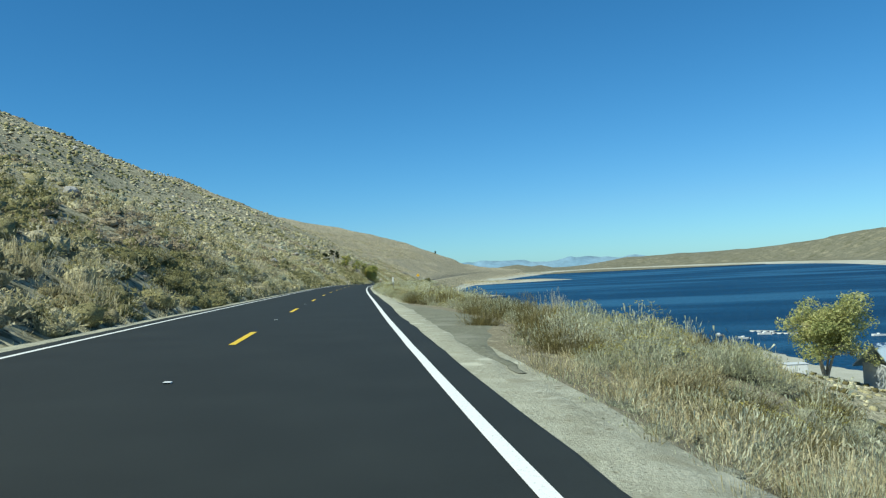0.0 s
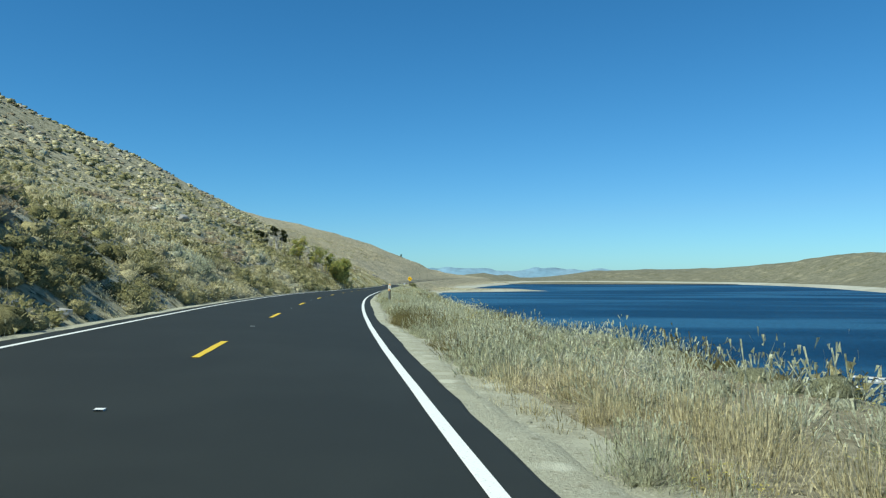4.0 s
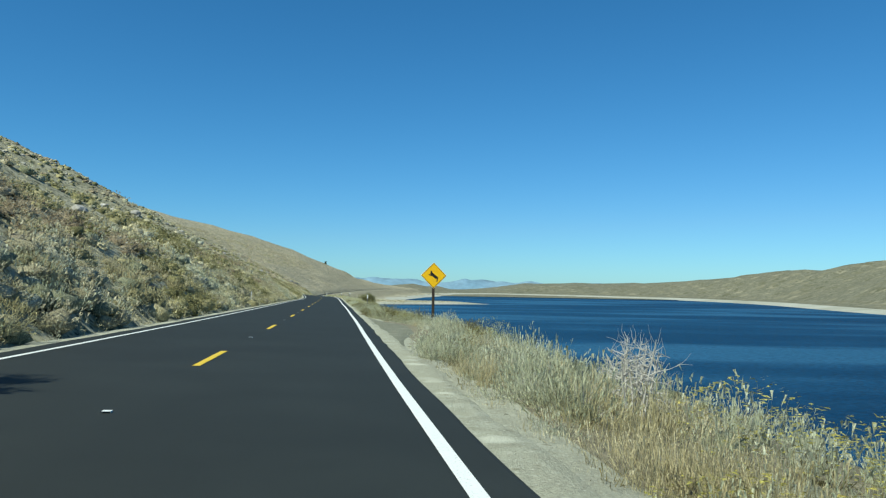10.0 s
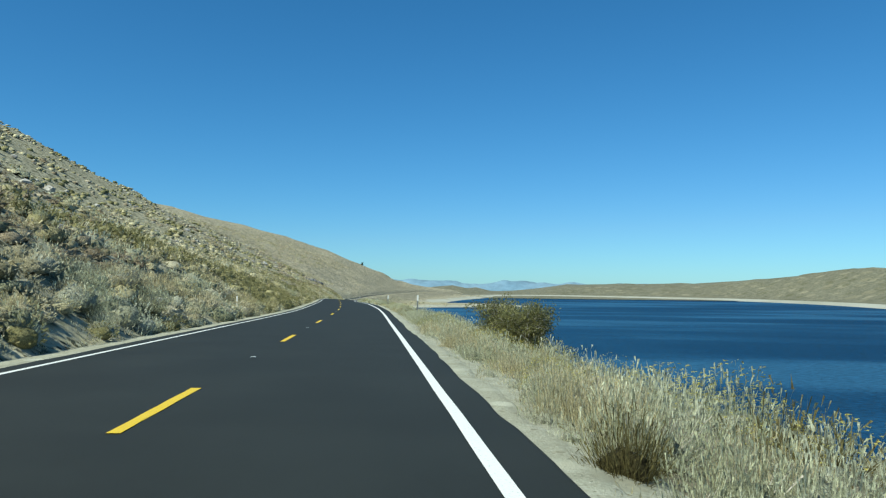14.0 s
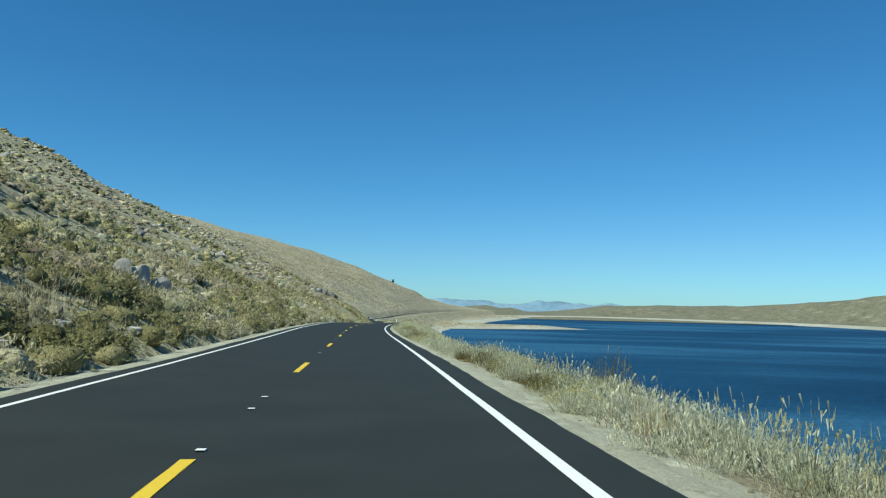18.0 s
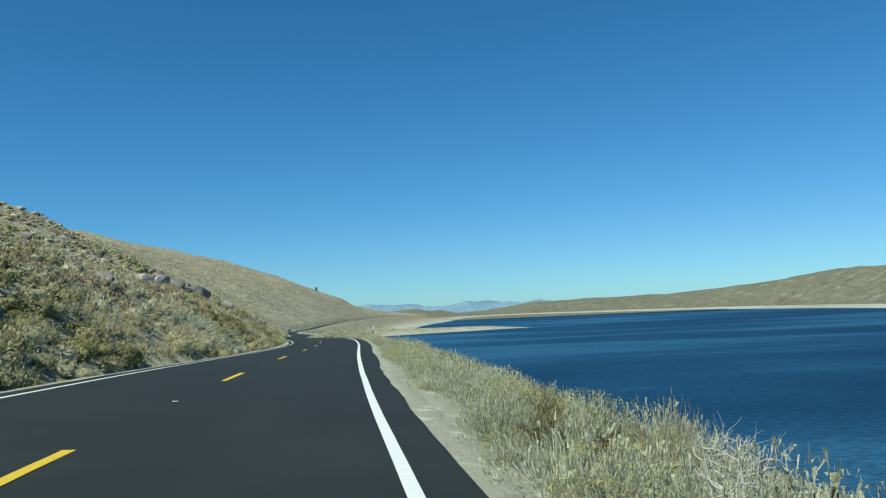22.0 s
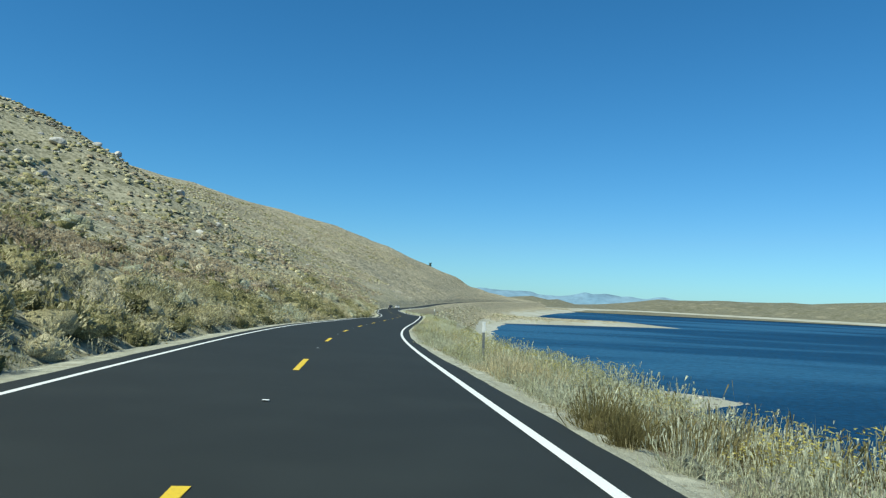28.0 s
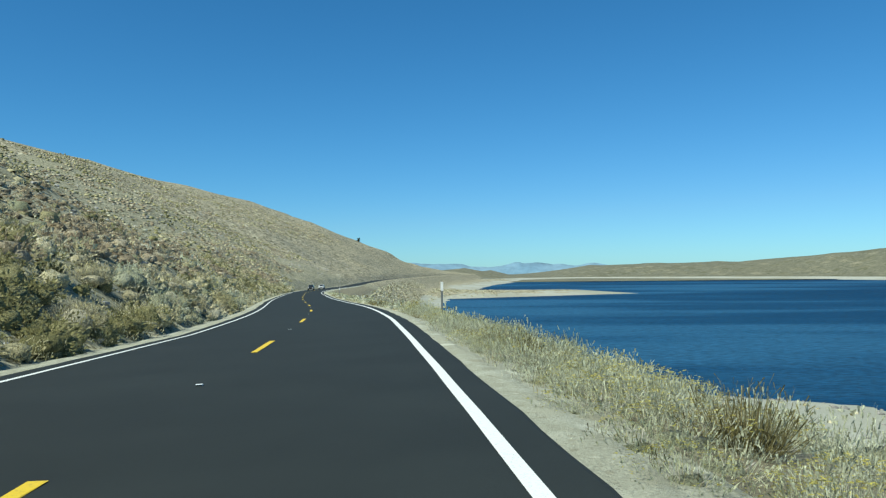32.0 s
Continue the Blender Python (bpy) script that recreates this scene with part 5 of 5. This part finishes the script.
tree("aspen_tree", 246.6, -9.8, 5.5, 1.7, 18, TREE_LEAF, "thin aspen with few leaves and bare white branches on the slope", 7000, 0.055, 4, 0, up=0.35)
tree("aspen_tree", 246.0, -13.0, 5.2, 1.6, 27, TREE_LEAF, ASPEN + " on the slope", 9000, 0.055, 4, 0)
tree("juniper_tree", 242.5, -15.8, 5.2, 1.25, 6, DARK_LEAF, "lone dark green juniper with a rounded crown on the slope", 9000, 0.06, 2, 0, bare=1, up=0.55)
tree("juniper_tree", 232.0, -17.0, 2.8, 1.2, 16, DARK_LEAF, "squat dark juniper on the slope", 4000, 0.06, 2, 0)
for s_, u_, h_, sd in ((248.0, -9.8, 4.6, 7), (250.5, -11.4, 4.4, 8), (243.0, -16.6, 5.4, 10), (267.5, -8.2, 3.6, 15), (234.0, -16.0, 3.4, 17), (245.0, -9.0, 3.0, 20)):
    tree("dead_tree", s_, u_, h_, 2.0, sd, None, "leaning dead tree with bleached bare branches", stems=3, bare=1, twig=1.7)
for s_, u_, sd in ((402.5, 8.7, 11), (406.0, 9.3, 12), (409.5, 9.0, 13)):
    tree("willow_shrub", s_, u_, 2.1, 1.3, sd, WILLOW_LEAF, "dense olive willow shrub with grey stems on the verge", 9000, 0.04, 6, 0.4, twig=1.3)
for s_, u_, h_, r_, sd in ((275.0, 7.2, 1.5, 0.7, 21), (276.2, 7.7, 1.4, 0.7, 22), (586.0, 6.1, 1.1, 0.5, 23), (821.0, 9.0, 1.5, 0.16, 24), (822.0, 9.6, 1.3, 0.16, 25)):
    tree("dead_shrub", s_, u_, h_, r_, sd, None, "bleached leafless shrub with fine pale twigs on the verge", stems=6, bare=1, twig=1.4)
tree("lakeside_tree", 97, 65.5, 11.2, 5.6, 14, WILLOW_CROWN, "broad yellow-green willow tree above the lake", 17000, 0.16, 5, 0, up=0.34)
tree("lone_tree", 2195, -138, 7.5, 2.4, 19, DARK_LEAF, "single dark tree on the far ridge", 4200, 0.28, 3, 0.4)


# ---- markers and sign ----
def channel(h, w=0.06, d=0.03, t=0.006):
    """A flanged steel post."""
    bm = bmesh.new()
    box(bm, 0, 0, h / 2, w, t, h)
    box(bm, -w / 2 + t / 2, d / 2, h / 2, t, d, h)
    box(bm, w / 2 - t / 2, d / 2, h / 2, t, d, h)
    box(bm, -w / 2 - 0.008, d, h / 2, 0.018, t, h)
    box(bm, w / 2 + 0.008, d, h / 2, 0.018, t, h)
    return bm


def plate(w, h, t, z, y=0.0, r=0.012):
    bm = bmesh.new()
    box(bm, 0, y, z, w, t, h)
    bevel_all(bm, min(r, t * 0.4), 2)
    return bm


def stand(name, s, u, turn=0.0, tilt=0.0, dz=-0.12):
    o = new(name)
    o.matrix_basis = Matrix.Translation(Vector(place(s, u, dz))) @ pose(0, 0, 0, 0, tilt, math.degrees(heading(s)) + turn)
    return o


def drop(s, u, dz=-0.12):
    """How far the foot of a post lies under the road's level."""
    return float(np.interp(s, RS, RZ) + math.sin(np.interp(s, RS, RB)) * u - ground_z(s, u)) - dz


def delineator(s, u, tilt=0.0, h=1.28, panel=0.40):
    o = tagged(stand("delineator_post", s, u, 0, tilt), "white reflective roadside marker on a grey steel post", "road marker", "roadside delineator posts")
    up = h + drop(s, u)
    part("post", channel(up - 0.05), STEEL, o)
    part("panel", plate(0.115, panel, 0.006, up - panel / 2, -0.012), REFLECT, o, "white reflective panel")
    for z in (up - 0.07, up - panel + 0.07):
        bm = bmesh.new()
        bmesh.ops.create_cone(bm, cap_ends=True, segments=8, radius1=0.008, radius2=0.006, depth=0.008, matrix=Matrix.Translation((0, -0.018, z)) @ Matrix.Rotation(math.pi / 2, 4, "X"))
        part("bolt", bm, STEEL, o)
    return o


for s_, u_, tl in ((59.7, 5.6, -1), (246.2, 6.96, -4), (345, 6.0, 0), (427, 6.0, 1), (457.4, 5.28, 0), (581.0, 4.9, 1), (671.5, 6.2, 0), (757, 6.0, -1), (865, 6.1, 0), (960, 6.0, 0)):
    delineator(s_, u_, tl, 1.15 if u_ < 5.3 else 1.28)


def mile_marker(s, u, order):
    o = tagged(stand("marker_post", s, u), "slim post with a white panel and amber reflector square", "road marker", "amber marker posts")
    k = drop(s, u) - (0.05 if order else -0.04)
    part("post", channel(1.20 + k), STEEL if order else DARKWOOD, o)
    part("panel", plate(0.125, 0.36, 0.006, 1.14 + k, -0.012), REFLECT, o, "white panel")
    za, zb = (1.23 + k, 1.07 + k) if not order else (1.04 + k, 1.20 + k)
    part("reflector", plate(0.10, 0.13, 0.006, za, -0.019), AMBER, o, "amber reflector square")
    for dz in (-0.03, 0.0, 0.03):
        part("mark", plate(0.07, 0.012, 0.003, zb + dz, -0.017), SIGN_BLACK, o, "dark bar of unreadable print")
    return o


mile_marker(153.1, 5.3, 0)
mile_marker(151.3, 5.2, 1)


def side_marker(s, u, double=True):
    o = tagged(stand("hill_marker", s, u), "green steel post with pale marker strips on the hill side", "road marker", "marker posts on the hill side")
    k = drop(s, u) + 0.1
    part("post", channel(1.22 + k, 0.05), SIGN_GREEN, o)
    for x in ((-0.065, 0.065) if double else (0.0,)):
        part("strip", plate(0.09, 0.74, 0.005, 0.84 + k, -0.012), SIGN_GREEN if x > 0 else REFLECT, o, "pale reflective strip").location.x = x
    return o


for s_, u_, dbl in ((340, -5.65, False), (423.5, -6.1, False), (524.2, -6.3, True)):
    side_marker(s_, u_, dbl)


def wildlife_sign(s, u):
    """A yellow diamond on a dark post; its picture stays a plain dark shape."""
    lift = drop(s, u)
    o = tagged(stand("warning_sign", s, u, 2), "yellow diamond warning sign with black border on a dark wooden post", "road sign")
    zc, half = 2.53 + lift, 0.72
    bm = bmesh.new()
    box(bm, 0, 0.05, 0.5 * (zc + 0.3), 0.14, 0.10, zc + 0.3)
    bevel_all(bm, 0.008)
    part("post", bm, DARKWOOD, o, "dark stained square wooden post")

    def diamond(d, y, t, r):
        bm = bmesh.new()
        rim = [(math.cos(q) * r + (d - 1.414 * r) * math.cos(k * math.pi / 2), math.sin(q) * r + (d - 1.414 * r) * math.sin(k * math.pi / 2))
               for k in range(4) for q in (k * math.pi / 2 + j * math.pi / 16 for j in (-4, -2, 0, 2, 4))]
        front, back = [[bm.verts.new((px, y + dy, zc + pz)) for px, pz in rim] for dy in (-t / 2, t / 2)]
        bm.faces.new(front)
        bm.faces.new(back[::-1])
        for k in range(len(rim)):
            bm.faces.new((front[k - 1], back[k - 1], back[k], front[k]))
        bmesh.ops.recalc_face_normals(bm, faces=bm.faces)
        return bm
    part("plate", diamond(half, -0.006, 0.006, 0.05), REFLECT, o, "pale sheet edge")
    part("face", diamond(half - 0.018, -0.011, 0.004, 0.045), SIGN_YELLOW, o, "yellow face")
    part("border", diamond(half - 0.040, -0.0145, 0.003, 0.04), SIGN_BLACK, o, "thin black border line")
    part("field", diamond(half - 0.070, -0.0180, 0.004, 0.035), SIGN_YELLOW, o, "yellow field")
    bm = bmesh.new()
    for cx, cz, w, h, a in ((0.0, 0.0, 0.44, 0.15, 38), (-0.13, 0.16, 0.08, 0.2, -12), (-0.2, 0.02, 0.18, 0.04, 25), (0.2, -0.2, 0.05, 0.26, 12)):
        vs = box(bm, 0, 0, 0, w, 0.004, h)
        bmesh.ops.rotate(bm, verts=vs, matrix=Matrix.Rotation(math.radians(a), 3, "Y"))
        bmesh.ops.translate(bm, verts=vs, vec=(cx, -0.0225 - 0.001 * a / 40, zc + cz))
    part("emblem", bm, SIGN_BLACK, o, "plain black emblem shape")
    for z in (zc - 0.3, zc + 0.3):
        bm = bmesh.new()
        bmesh.ops.create_cone(bm, cap_ends=True, segments=8, radius1=0.014, radius2=0.010, depth=0.01, matrix=Matrix.Translation((0, -0.026, z)) @ Matrix.Rotation(math.pi / 2, 4, "X"))
        part("bolt", bm, STEEL, o)
    return o


wildlife_sign(304.3, 7.75)

# ---- lakeside: docks, boats, a shed ----
HULL = plain("white_boat_hull", (0.78, 0.78, 0.75), 0.35, 0.5, var=0.1)
DOCKWOOD = plain("weathered_dock_boards", (0.50, 0.48, 0.43), 0.85, 0.2, var=0.3, scale=3)
ROOFBLUE = plain("pale_blue_metal_roof", (0.42, 0.52, 0.60), 0.4, 0.5, 0.2, var=0.12, scale=2)
SIDING = plain("pale_grey_siding", (0.52, 0.55, 0.56), 0.7, 0.3, var=0.15, scale=2)
GLASS = plain("dark_window_glass", (0.02, 0.025, 0.03), 0.08, 0.6, var=0.1)
RUBBER = plain("black_rubber", (0.015, 0.015, 0.016), 0.85, 0.2)


def boat(x, y, turn, l=6.0):
    o = new("boat")
    o.matrix_basis = pose(x, y, WATER_Z + 0.1, 0, 0, turn)
    tagged(o, "small white motor boat moored on the lake", "boat", "boats at the dock")
    st = np.linspace(-l / 2, l / 2, 12)
    wd = 1.1 * np.clip(1 - np.clip((st - 0.3) / (l / 2 - 0.3), 0, 1) ** 2.2, 0.02, 1)
    rows_ = []
    for i, q in enumerate(st):
        sheer = 0.55 + 0.25 * (i / 11) ** 2
        rows_.append([(-wd[i] * 0.8, q, sheer - 0.06), (-wd[i], q, sheer), (-wd[i] * 0.75, q, -0.05), (0, q, -0.28), (wd[i] * 0.75, q, -0.05), (wd[i], q, sheer), (wd[i] * 0.8, q, sheer - 0.06)])
    part("hull", mesh_from("hull", np.array(rows_).reshape(-1, 3), grid_faces(12, 7), HULL), None, o)
    bm = bmesh.new()
    box(bm, 0, -0.2, 0.42, 1.7, l * 0.8, 0.08)
    bevel_all(bm, 0.02)
    part("deck", bm, DOCKWOOD, o)
    bm = bmesh.new()
    box(bm, 0, 0.4, 0.85, 1.2, 0.9, 0.7)
    bevel_all(bm, 0.15, 3)
    part("console", bm, HULL, o)
    bm = bmesh.new()
    box(bm, 0, -l / 2 - 0.15, 0.55, 0.4, 0.35, 0.8)
    bevel_all(bm, 0.08, 2)
    part("outboard_motor", bm, RUBBER, o)
    return o


def dock(x, y, turn, l):
    o = new("dock")
    o.matrix_basis = pose(x, y, WATER_Z, 0, 0, turn)
    tagged(o, "long pale floating dock of weathered boards", "dock", "floating docks")
    bm = bmesh.new()
    box(bm, 0, 0, 0.42, 2.0, l, 0.06)
    part("deck", bm, DOCKWOOD, o)
    for k in range(int(l / 3)):
        for sx in (-0.7, 0.7):
            bm = bmesh.new()
            box(bm, sx, -l / 2 + 1.5 + 3 * k, 0.15, 0.6, 1.8, 0.48)
            bevel_all(bm, 0.06)
            part("float", bm, HULL, o)
    return o


dock(88, 372, 62, 20)
dock(102, 366, 62, 16)
dock(80, 386, 60, 12)
boat(78, 372, 70)
boat(66, 356, 40)
boat(108, 380, 55, 7)
boat(120, 352, 80)
boat(58, 372, 20, 5)


def lake_shed(x, y, z, turn):
    """A low shed with a pale blue roof."""
    o = new("lakeside_shed")
    o.matrix_basis = pose(x, y, z, 0, 0, turn)
    o.scale = (1.15, 1.15, 1.72)
    tagged(o, "low pale grey shed with a pale blue metal roof", "shed")
    bm = bmesh.new()
    box(bm, 0, 0, 1.4, 14, 6, 2.8)
    part("wall", bm, SIDING, o)
    bm = bmesh.new()
    for sy in (-1, 1):
        vs = box(bm, 0, 0, 0, 15.2, 4.6, 0.12, Matrix.Rotation(sy * 0.46, 4, "X"))
        bmesh.ops.translate(bm, verts=vs, vec=(0, -sy * 2.0, 3.45))
    part("roof", bm, ROOFBLUE, o, "pale blue metal roof")
    for k in range(4):
        bm = bmesh.new()
        box(bm, -5.2 + 3.5 * k, -3.02, 1.5, 1.4, 0.08, 1.2)
        win = part("window", bm, SIDING, o)
        bm = bmesh.new()
        box(bm, -5.2 + 3.5 * k, -3.07, 1.5, 1.2, 0.03, 1.0)
        part("pane", bm, GLASS, win)
    bm = bmesh.new()
    box(bm, 6.2, -3.03, 1.05, 0.95, 0.07, 2.1)
    part("door", bm, DARKWOOD, o)
    return o


lake_shed(47.2, 113.9, -19.6, 15)


def storage_box(x, y, z, turn):
    """A small white box on skids with two doors."""
    o = new("storage_box")
    o.matrix_basis = pose(x, y, z, 0, 0, turn)
    tagged(o, "small white storage box with two doors beside the willow", "storage box")
    bm = bmesh.new()
    box(bm, 0, 0, 0.72, 2.4, 1.5, 1.24)
    bevel_all(bm, 0.04)
    part("body", bm, HULL, o)
    bm = bmesh.new()
    box(bm, 0, 0, 1.38, 2.56, 1.66, 0.08)
    bevel_all(bm, 0.02)
    part("lid", bm, SIDING, o, "pale grey overhanging lid")
    for k in (-1, 1):
        bm = bmesh.new()
        box(bm, 0.58 * k, -0.765, 0.74, 1.06, 0.03, 1.08)
        bevel_all(bm, 0.008)
        door = part("door", bm, HULL, o)
        bm = bmesh.new()
        box(bm, 0.14 * k, -0.79, 0.78, 0.04, 0.03, 0.22)
        part("handle", bm, STEEL, door)
        bm = bmesh.new()
        box(bm, 0.9 * k, 0, 0.03, 0.16, 1.5, 0.22)
        part("skid", bm, DARKWOOD, o)
    return o


storage_box(24.65, 93.85, -13.2, 10)


# ---- vehicles on the road ahead ----
def car(s, u, paint, label, tall=0.0):
    o = new("car")
    o.matrix_basis = road_pose(s, u, 0.0) @ Matrix.Rotation(math.pi, 4, "Z")
    tagged(o, label, "car")
    bm = bmesh.new()
    box(bm, 0, 0, 0.66, 1.84, 4.6, 0.66)
    bevel_all(bm, 0.13, 3)
    part("body", bm, paint, o)
    bm = bmesh.new()
    vs = box(bm, 0, -0.35, 1.24 + tall / 2, 1.66, 2.9, 0.62 + tall)
    for v in vs:
        if v.co.z > 1.2:
            v.co.x *= 0.82
            v.co.y = -0.35 + (v.co.y + 0.35) * 0.68
    bevel_all(bm, 0.09, 3)
    cab = part("cabin", bm, paint, o)
    for y, sz, rx in ((0.98, 1.28, -0.62), (-1.66, 1.25, 0.62)):
        bm = bmesh.new()
        vs = box(bm, 0, 0, 0, sz, 0.04, 0.60 + tall, Matrix.Rotation(-rx, 4, "X"))
        bmesh.ops.translate(bm, verts=vs, vec=(0, y - 0.06 * np.sign(y), 1.26 + tall / 2))
        part("windscreen" if y > 0 else "rear_window", bm, GLASS, cab)
    for sx in (-1, 1):
        bm = bmesh.new()
        vs = box(bm, 0, 0, 0, 0.04, 1.9, 0.42 + tall, Matrix.Rotation(-sx * 0.24, 4, "Y"))
        bmesh.ops.translate(bm, verts=vs, vec=(sx * 0.765, -0.35, 1.25 + tall / 2))
        part("side_window", bm, GLASS, cab)
        bm = bmesh.new()
        box(bm, sx * 0.66, 2.28, 0.72, 0.36, 0.08, 0.17)
        bevel_all(bm, 0.02)
        part("headlight", bm, REFLECT, o, "clear headlight")
        for y in (1.42, -1.42):
            bm = bmesh.new()
            bmesh.ops.create_cone(bm, cap_ends=True, segments=20, radius1=0.33, radius2=0.33, depth=0.22, matrix=Matrix.Translation((sx * 0.82, y, 0.33)) @ Matrix.Rotation(math.pi / 2, 4, "Y"))
            bevel_all(bm, 0.02, 1)
            wheel = part("wheel", bm, RUBBER, o)
            bm = bmesh.new()
            bmesh.ops.create_cone(bm, cap_ends=True, segments=16, radius1=0.20, radius2=0.18, depth=0.03, matrix=Matrix.Translation((sx * 0.94, y, 0.33)) @ Matrix.Rotation(math.pi / 2, 4, "Y"))
            part("rim", bm, STEEL, wheel)
    bm = bmesh.new()
    box(bm, 0, 2.31, 0.52, 1.0, 0.05, 0.20)
    part("grille", bm, RUBBER, o)
    return o


car(1066, -1.8, plain("dark_car_paint", (0.03, 0.032, 0.036), 0.3, 0.6), "dark car with its headlights towards us on the road", 0.15)
car(1104, -1.8, plain("white_car_paint", (0.75, 0.75, 0.74), 0.3, 0.6), "white car following a dark one on the road")
